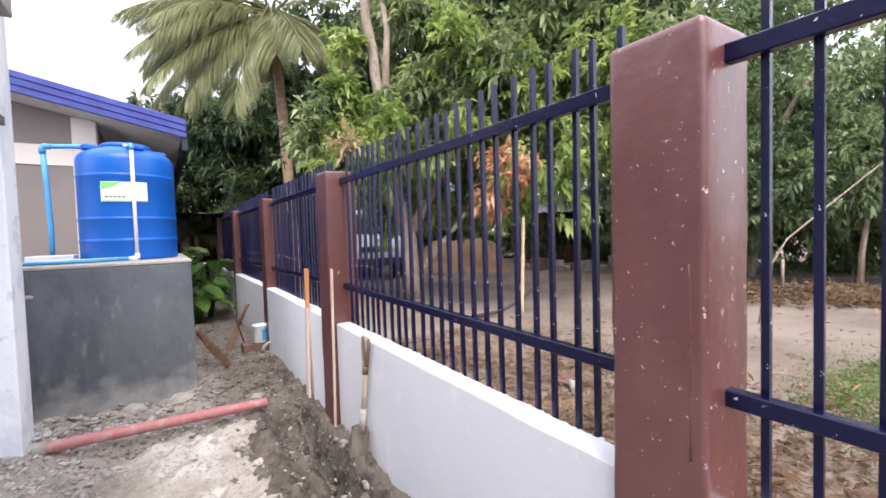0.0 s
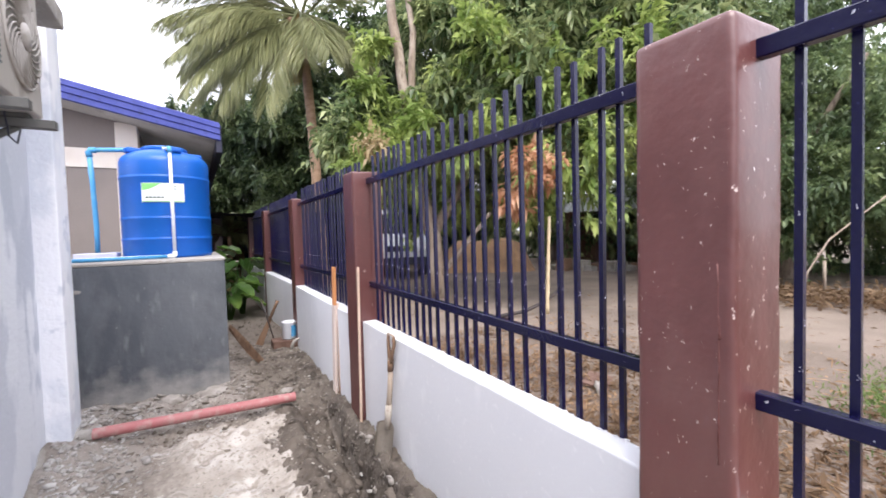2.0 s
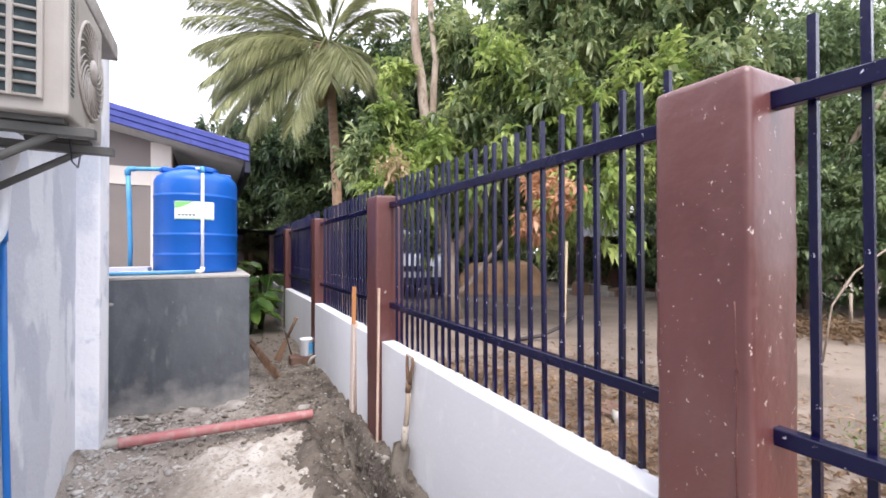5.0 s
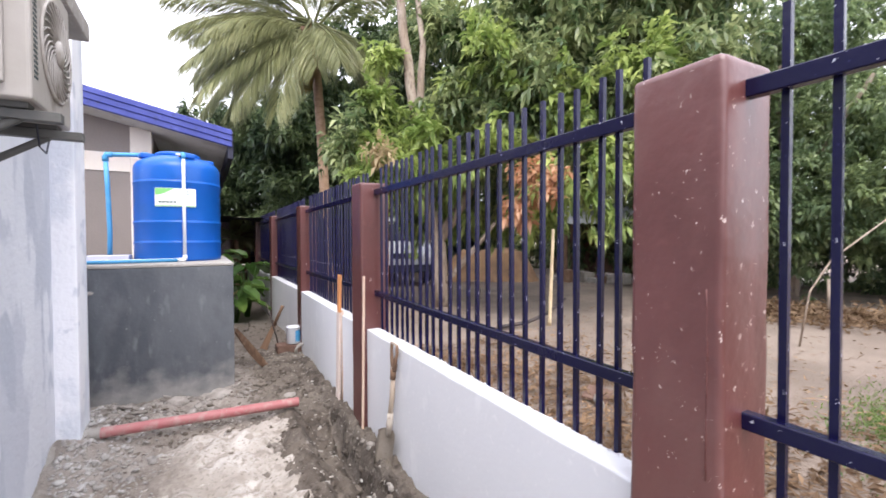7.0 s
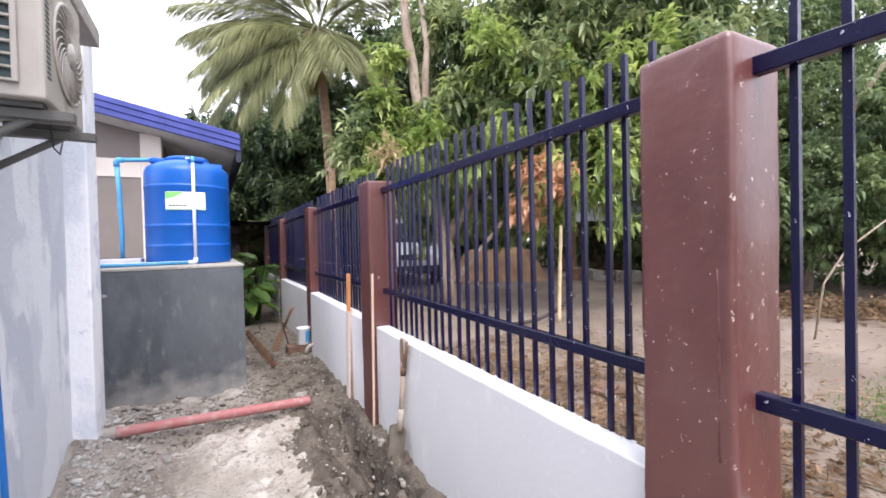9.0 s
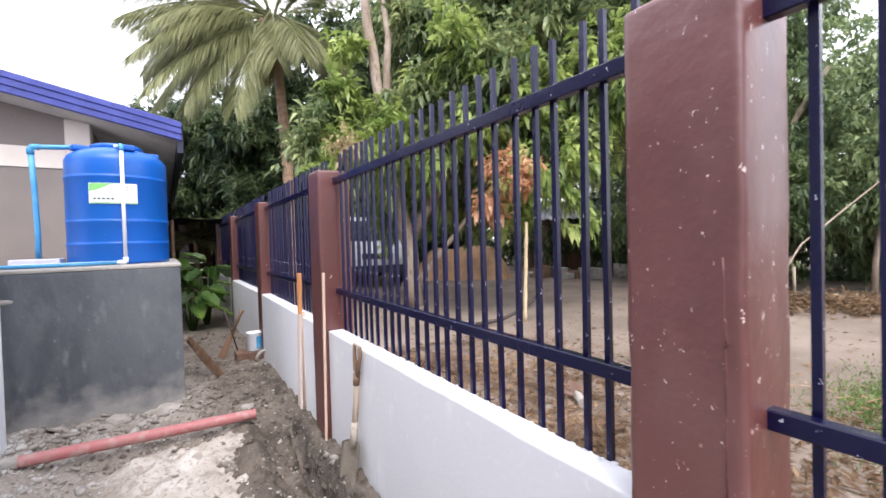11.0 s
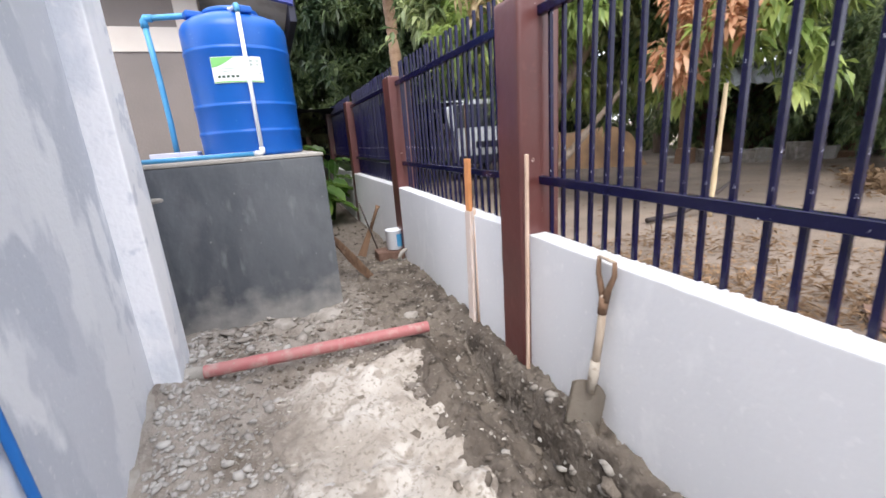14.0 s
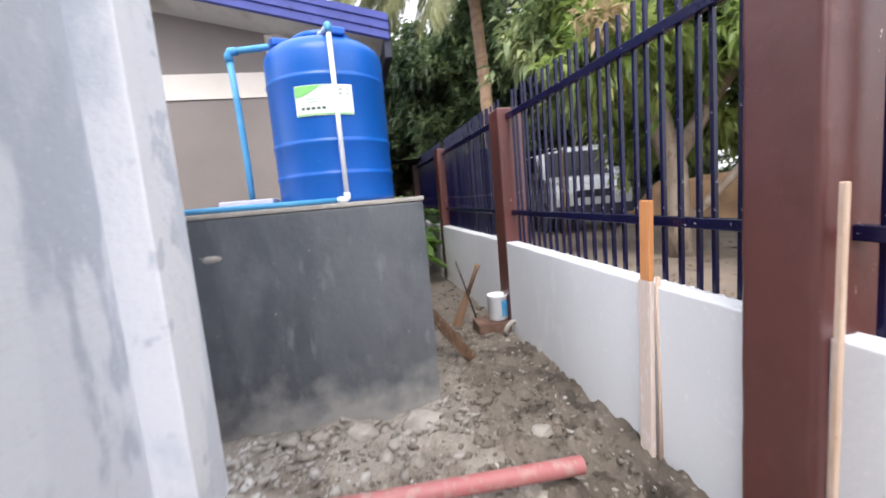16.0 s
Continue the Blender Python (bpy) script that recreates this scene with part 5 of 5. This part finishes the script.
def build_yard_bits():
    p = thing("bamboo_pole", (3.98, 4.33, .3), "pale bamboo pole standing in the dirt yard", "pole")
    pts, rad = [], []
    for k in range(12):
        pts.append((.012 * k * .5, 0, .12 * k))
        rad.append(.026 - .0005 * k + (.004 if k % 3 == 0 else 0))
    part("cane", tube(pts, rad, 10), BAMBOO, p)
    b = part("fallen_branch", tube([(3.3, 4.5, .33), (3.7, 4.45, .36), (4.0, 4.4, .46), (4.25, 4.3, .66)], [.028, .026, .024, .016], 8), DARKSTEEL)
    tagged(b, "dark fallen branch lying on the dirt", "branch")
    c = part("bare_sapling", tube([(5.55, 2.15, .28), (5.65, 2.1, .9), (5.85, 1.98, 1.25), (6.25, 1.72, 1.62), (6.7, 1.35, 2.1), (6.95, 1.1, 2.4)], [.011, .010, .010, .009, .007, .004], 8), BARK)
    tagged(c, "bare pale sapling leaning over the dirt", "sapling")
    d = part("wire_fence_stake", tube([(8.2, 2.75, .3), (8.2, 2.75, .85)], .022, 8), BARK)
    tagged(d, "short wooden stake in the ground", "stake")
    s = part("scrap_board", box(-.14, .14, -.09, .09, 0, .02, .003), RUSTY)
    s.matrix_basis = pose(2.45, 2.25, .31, 8, 0, 30)
    tagged(s, "orange-brown scrap board on the ground", "scrap")
    k = part("plastic_bottle", tube([(0, 0, 0), (.14, 0, 0), (.17, 0, 0), (.21, 0, 0)], [.03, .03, .013, .012], 12), STONE)
    k.matrix_basis = pose(2.25, 2.05, .335, 0, 0, 50)
    tagged(k, "discarded dusty grey plastic bottle on the ground", "bottle")
    rng = np.random.default_rng(77)
    n = 2200
    x = 1.3 + rng.gamma(1.5, 2.6, n)
    y = rng.uniform(-3, 10, n)
    at = np.stack([x, y, np.full(n, .306) + rng.uniform(0, .02, n)], 1)
    way = rng.normal(0, 1, (n, 3)) * np.array((1, 1, .18))
    v, f = leaves(rng, at, way, rng.uniform(.04, .11, n), rng.uniform(.012, .03, n), rng.uniform(-.1, .1, n))
    tagged(array_mesh("leaf_litter", v, f, LITTER), "dry brown fallen leaves littering the dirt yard", "leaf litter", kind="stuff")
    n = 26000
    x = 1.08 + np.abs(rng.normal(0, 1.15, n))
    y = rng.uniform(-1.6, 4.2, n)
    keep = rng.uniform(0, 1, n) < np.clip(1.15 - .22 * np.maximum(y - 1.6, 0) + .35 * np.sin(x * 5 + y * 3), .1, 1)
    x, y = x[keep], y[keep]
    n = len(x)
    at = np.stack([x, y, np.full(n, .304) + rng.uniform(0, .03, n)], 1)
    way = rng.normal(0, 1, (n, 3)) * np.array((1, 1, .3))
    v, f = leaves(rng, at, way, rng.uniform(.03, .10, n), rng.uniform(.006, .026, n), rng.uniform(-.2, .2, n))
    tagged(array_mesh("leaf_straw", v, f, STRAW), "matted orange-brown straw and leaves along the fence", "leaf litter", kind="stuff")
    n = 5000
    b = rng.uniform(58, 88, n)
    r = 8.3 + rng.normal(0, .5, n)
    at = np.stack([np.sin(np.radians(b)) * r, .27 + np.cos(np.radians(b)) * r, .31 + np.clip(rng.normal(.04, .05, n), 0, .2)], 1)
    v, f = leaves(rng, at, rng.normal(0, 1, (n, 3)) * np.array((1, 1, .4)), rng.uniform(.08, .2, n), rng.uniform(.03, .06, n), rng.uniform(0, .3, n))
    tagged(array_mesh("leaf_heap", v, f, LITTER), "raked heap of dry brown leaves under the trees", "leaf heap", kind="stuff")
    n = 24000
    at = np.stack([4.15 + rng.normal(0, .5, n), .72 + rng.normal(0, .2, n), np.full(n, .285)], 1)
    way = rng.normal(0, .45, (n, 3)) + np.array((0, 0, 1))
    v, f = leaves(rng, at, way, rng.uniform(.03, .085, n), np.full(n, .011), np.full(n, .3))
    tagged(array_mesh("grass", v, f, GRASS), "patch of short green grass in the dirt yard", "grass", kind="stuff")


build_yard_bits()


# ---- trees ----
def tree(name, label, base, limbs, blobs, n, per, length, width, material, seed, bark=BARK, extra=()):
    """limbs: lists of points with radii; blobs: lumps of the crown."""
    rng = np.random.default_rng(seed)
    t = thing(name, base, label, "tree")
    off = np.array(base)
    bm = bmesh.new()
    for pts, r0, r1 in limbs:
        k = len(pts)
        fine, rad = [], []
        for i in range(k - 1):
            for f in (0, .33, .66):
                p = Vector(pts[i]).lerp(Vector(pts[i + 1]), f)
                g = (i + f) / (k - 1)
                fine.append(p - Vector(base) + .11 * noise.noise_vector(p * 1.3))
                rad.append(r0 + (r1 - r0) * g)
        fine.append(Vector(pts[-1]) - Vector(base))
        rad.append(r1)
        tube(fine, rad, 10, bm)
    part("trunk", bm, bark, t)
    for mname, material_k, blobs_k, n_k, len_k in ((("crown"), material, blobs, n, length), *extra):
        c, d = crown_points(rng, blobs_k, n_k)
        v, f = rosettes(rng, c, d, per, len_k, width)
        array_mesh(mname, v - off, f, material_k, t)
    return t


def ring(b0, b1, step, dist, z, r, rz, jitter, seed):
    """Lumps of foliage along an arc of bearings."""
    rr = random.Random(seed)
    out, b = [], b0
    while b <= b1:
        x, y, _ = polar(b + rr.uniform(-1, 1) * step * .3, dist + rr.uniform(-jitter, jitter), 0)
        out.append((x, y, z + rr.uniform(-jitter, jitter) * .5, r * rr.uniform(.75, 1.2), rz * rr.uniform(.8, 1.2)))
        b += step
    return out


m0 = polar(30, 7.2, 0.3)
mango_blobs = [(*polar(20, 7.0, 3.0), .7, .5), (*polar(33, 7.6, 3.6), 1.0, .7), (*polar(38, 7.2, 3.4), 1.0, .8), (*polar(44, 7.0, 3.9), 1.1, .8),
               (*polar(50, 7.2, 3.2), 1.1, .9), (*polar(57, 7.2, 3.9), 1.2, .9), (*polar(31, 8.5, 5.3), 1.2, .8), (*polar(40, 8.0, 5.3), 1.4, .9), (*polar(49, 7.8, 5.5), 1.4, 1.0),
               (*polar(59, 8.0, 5.3), 1.4, 1.0), (*polar(36, 9.2, 7.0), 1.6, 1.0), (*polar(48, 9.0, 7.2), 1.7, 1.0), (*polar(58, 8.8, 7.0), 1.6, 1.0), (*polar(36, 7.6, 2.55), .7, .55), (*polar(41, 7.2, 2.3), .5, .4), (*polar(51, 6.8, 2.7), .8, .6)]
tree("mango_tree", "large mango tree with pale forked trunk and hanging glossy leaves", m0,
     [([m0, polar(29.2, 7.2, 1.4), polar(27.5, 7.2, 2.5)], .15, .12), ([polar(27.5, 7.2, 2.4), polar(26.0, 7.2, 3.6), polar(24.6, 7.2, 5.0), polar(23.6, 7.3, 6.6)], .11, .065),
      ([polar(26.6, 7.2, 3.0), polar(27.2, 7.1, 4.2), polar(26.4, 7.1, 6.0)], .075, .045), ([polar(28.4, 7.2, 1.9), polar(24.5, 7.0, 2.5), polar(21, 6.8, 3.1)], .06, .03),
      ([polar(29.2, 7.2, 1.5), polar(35, 7.2, 2.6), polar(44, 7.4, 4.0), polar(56, 7.6, 4.6)], .10, .05), ([polar(28, 7.2, 2.2), polar(38, 8.0, 5.0)], .08, .04),
      ([polar(29.8, 7.2, .7), polar(33, 7.0, 1.2), polar(37, 6.9, 1.75)], .06, .03)],
     mango_blobs, 6300, 11, .225, .34, LEAF, 11,
     extra=(("young_foliage", LEAFNEW, [(*polar(19.4, 7.0, 2.9), .42, .40), (*polar(20.2, 7.0, 3.6), .36, .45), (*polar(20.4, 6.9, 4.3), .32, .42), (*polar(18.2, 7.2, 2.2), .36, .36), (*polar(20, 6.4, 2.7), .6, .5), (*polar(26, 6.6, 2.65), .65, .5), (*polar(47, 6.5, 2.4), .9, .8), (*polar(34, 6.6, 3.0), .8, .5), (*polar(42, 6.6, 3.4), .7, .5), (*polar(54, 6.6, 3.6), .9, .7), (*polar(36, 6.9, 4.4), .8, .6), (*polar(34, 7.8, 2.25), .7, .5), (*polar(28, 8.4, 2.1), .7, .5), (*polar(46, 7.4, 2.05), .7, .5), (*polar(39, 8.4, 2.2), .7, .5)], 1800, .215),
            ("dry_foliage", LEAFDRY, [(*polar(41.3, 5.75, 2.42), .26, .34), (*polar(43.2, 5.8, 2.2), .26, .42), (*polar(40.4, 5.8, 1.95), .2, .25)], 105, .18),
            ("withered_foliage", LEAFPALE, [(*polar(20.6, 5.9, 2.72), .15, .13)], 14, .15)))
t2 = polar(70, 11, 0.3)
tree("acacia_tree", "tall leafy tree with grey-green foliage behind the fence", t2, [([t2, polar(70, 11, 2.5), polar(69, 11, 5)], .14, .08), ([polar(70, 11, 2.4), polar(76, 11, 4.5)], .07, .04), ([polar(66, 10.4, .3), polar(65.5, 10.2, 2.0), polar(64, 10, 3)], .07, .04), ([polar(79, 9.8, .3), polar(80, 9.8, 2.2)], .05, .03)],
     ring(60, 90, 4, 10.5, 2.1, 1.1, .95, .7, 5) + ring(60, 90, 5, 11.5, 3.9, 1.4, 1.1, .8, 6) + ring(58, 76, 5, 12.5, 5.8, 1.5, 1.1, .6, 7), 8000, 13, .16, .36, LEAFGREY, 12)
t3 = polar(8, 17, 0.3)
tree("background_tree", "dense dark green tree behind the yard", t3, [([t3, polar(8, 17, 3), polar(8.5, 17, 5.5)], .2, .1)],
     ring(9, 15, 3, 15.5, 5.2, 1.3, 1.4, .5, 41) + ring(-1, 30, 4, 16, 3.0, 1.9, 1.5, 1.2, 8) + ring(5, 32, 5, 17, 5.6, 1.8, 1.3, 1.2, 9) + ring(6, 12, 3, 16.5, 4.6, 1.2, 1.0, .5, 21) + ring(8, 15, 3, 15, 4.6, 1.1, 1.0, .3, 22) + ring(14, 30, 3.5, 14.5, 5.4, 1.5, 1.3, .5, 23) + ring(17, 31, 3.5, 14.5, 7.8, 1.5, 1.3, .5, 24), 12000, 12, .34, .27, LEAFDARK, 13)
t4 = polar(45, 16, 0.3)
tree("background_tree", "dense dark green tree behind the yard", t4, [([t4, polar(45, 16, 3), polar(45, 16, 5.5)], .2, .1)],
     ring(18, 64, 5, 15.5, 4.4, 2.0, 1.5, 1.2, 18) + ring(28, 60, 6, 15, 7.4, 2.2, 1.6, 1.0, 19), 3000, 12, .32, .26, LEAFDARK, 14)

t5 = polar(78, 15, 0.3)
tree("background_tree", "dense dark green tree behind the yard", t5, [([t5, polar(78, 15, 3), polar(77, 15, 5.5)], .2, .1)],
     ring(60, 100, 4, 14.5, 2.6, 1.5, 1.3, .6, 31) + ring(60, 100, 4, 15, 5.0, 1.6, 1.4, .6, 32) , 4600, 12, .26, .3, LEAFGREY, 15)


def understory():
    """Low bushes that close the view under the trees."""
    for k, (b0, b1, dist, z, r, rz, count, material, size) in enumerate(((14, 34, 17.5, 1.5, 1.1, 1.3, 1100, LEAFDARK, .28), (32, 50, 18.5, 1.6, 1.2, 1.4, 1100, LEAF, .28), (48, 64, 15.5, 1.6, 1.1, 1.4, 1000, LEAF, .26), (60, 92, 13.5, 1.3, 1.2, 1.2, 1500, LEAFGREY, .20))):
        rng = np.random.default_rng(60 + k)
        base = polar((b0 + b1) / 2, dist, .3)
        t = thing("hedge", base, "dense green bushes closing the far side of the yard", "bushes")
        c, d = crown_points(rng, ring(b0, b1, 3.2, dist, z, r, rz, .5, 70 + k), int(count * 1.3), .3, 8, .28)
        c[:, 2] = np.maximum(c[:, 2], .35)
        v, f = rosettes(rng, c, d, 12, size, .34)
        array_mesh("foliage", v - np.array(base), f, material, t)
        for j in range(6):
            q = Vector(polar(b0 + (b1 - b0) * (j + .5) / 6, dist - .2, .25)) - Vector(base)
            part("stem", tube([q, q + Vector((.1, .0, .9)), q + Vector((-.05, .1, 1.8))], [.05, .04, .02], 7), BARK, t)


understory()


def palm(name, label, base, top, fronds, reach, girth, seed):
    """fronds: (bearing, rise in degrees, length, droop, dry or not)."""
    rng = np.random.default_rng(seed)
    base, top = Vector(base), Vector(top)
    t = thing(name, base, label, "palm tree")
    pts = [base.lerp(top, k / 48) + Vector((girth * .5 * math.sin(k / 48 * 3.0), 0, 0)) for k in range(49)]
    rad = [girth * (1 - .25 * k / 48 + .30 * math.exp(-k / 3) + (.05 if k % 2 else 0)) for k in range(49)]
    part("trunk", tube([p - base for p in pts], rad, 12), PALMBARK, t)
    top = pts[-1]
    for bearing, rise, size, droop, dry in fronds:
        az = radians(bearing + rng.uniform(-5, 5))
        length = reach * size * rng.uniform(.95, 1.05)
        d = Vector((math.cos(az), math.sin(az), 0))
        spine, p, a = [], top + d * girth * .5 + Vector((0, 0, rng.uniform(-.1, .15) * reach / 3.5)), radians(rise)
        for q in range(19):
            spine.append(p.copy())
            p = p + (d * math.cos(a) + Vector((0, 0, 1)) * math.sin(a)) * length / 18
            a = max(a - droop * (.6 + .8 * q / 18) / 18, -1.5)
        material = FRONDDRY if dry else FROND
        fr = part("frond", tube([q - base for q in spine], [reach * (.010 - .00045 * i) for i in range(19)], 6), material, t)
        at, way, ln = [], [], []
        side = d.cross(Vector((0, 0, 1)))
        for q in range(3, 19):
            tang = (spine[min(q + 1, 18)] - spine[q - 1]).normalized()
            for m in range(20):
                c = spine[q - 1].lerp(spine[q], m / 20)
                for sg in (-1, 1):
                    at.append(c - base)
                    way.append(tang * .95 + side * sg * .62 + Vector((0, 0, -.22)))
                    ln.append(reach / 3.5 * (.92 * math.sin(math.pi * (.16 + .74 * (q + m / 20) / 19)) + .08) * (.55 if dry else rng.uniform(.85, 1.1)))
        at, way, ln = np.array([tuple(q) for q in at]), np.array([tuple(q) for q in way]), np.array(ln)
        v, f = leaves(rng, at, way + rng.normal(0, .07, way.shape), ln, np.full(len(ln), .003 + reach * .0034), rng.uniform(.15, .42, len(ln)), .1)
        array_mesh("foliage", v, f, material, fr)
    return t, top


FRONDS = [(166, 42, .8, .7, 0), (176, 32, .85, .65, 0), (184, 20, .85, .7, 0), (190, 6, .9, .6, 0), (197, -8, .92, .6, 0), (203, -20, .95, .55, 0), (209, -30, 1.0, .5, 0), (216, -40, 1.0, .45, 0), (226, -52, .95, .35, 0), (206, -48, .95, .3, 0),
          (205, -6, .85, .8, 0), (212, -14, .85, .7, 0), (258, -38, .6, .5, 0), (280, -26, .62, .7, 0), (318, -20, .5, .9, 0), (345, -30, .62, .8, 0), (12, 0, .7, 1.3, 0), (40, 20, .9, 1.3, 0), (85, 12, 1.0, 1.2, 0),
          (125, 8, .9, 1.2, 0), (150, 20, .9, 1.0, 0), (162, -12, .9, .9, 0), (178, -22, .9, .7, 0), (188, -36, .95, .5, 0), (215, 55, .7, 1.0, 0), (190, 66, .7, .8, 0), (120, 70, .75, .7, 0), (20, 68, .75, .8, 0), (290, 60, .6, 1.0, 0), (330, 48, .6, 1.2, 0), (236, -62, .5, .5, 1), (226, -72, .45, .3, 1)]
coco, crown_at = palm("coconut_palm", "coconut palm with ringed trunk and drooping yellow-green fronds", (2.36, 9.60, .25), (2.09, 9.70, 6.22), FRONDS, 3.15, .118, 5)
nuts = random.Random(12)
for k in range(7):
    bm = bmesh.new()
    bmesh.ops.create_icosphere(bm, subdivisions=2, radius=.11)
    for v in bm.verts:
        v.co.z *= 1.25
    a = k * .9
    part("coconut", bm, BROAD if k % 2 else BROWNWOOD, coco, "hanging coconut", smooth=True).matrix_basis = pose(crown_at.x - 2.36 + .24 * math.cos(a), crown_at.y - 9.60 + .24 * math.sin(a), crown_at.z - .25 - .22 - nuts.uniform(0, .2), nuts.uniform(-25, 25), nuts.uniform(-25, 25), 0)
palm("garden_palm", "small garden palm with pale arching fronds", polar(3.0, 11.0, 0.2), polar(3.2, 11.0, 1.5), [(k * 137.5, 62 - 4.5 * k, 1, 1.6, 0) for k in range(13)], 1.5, .06, 6)
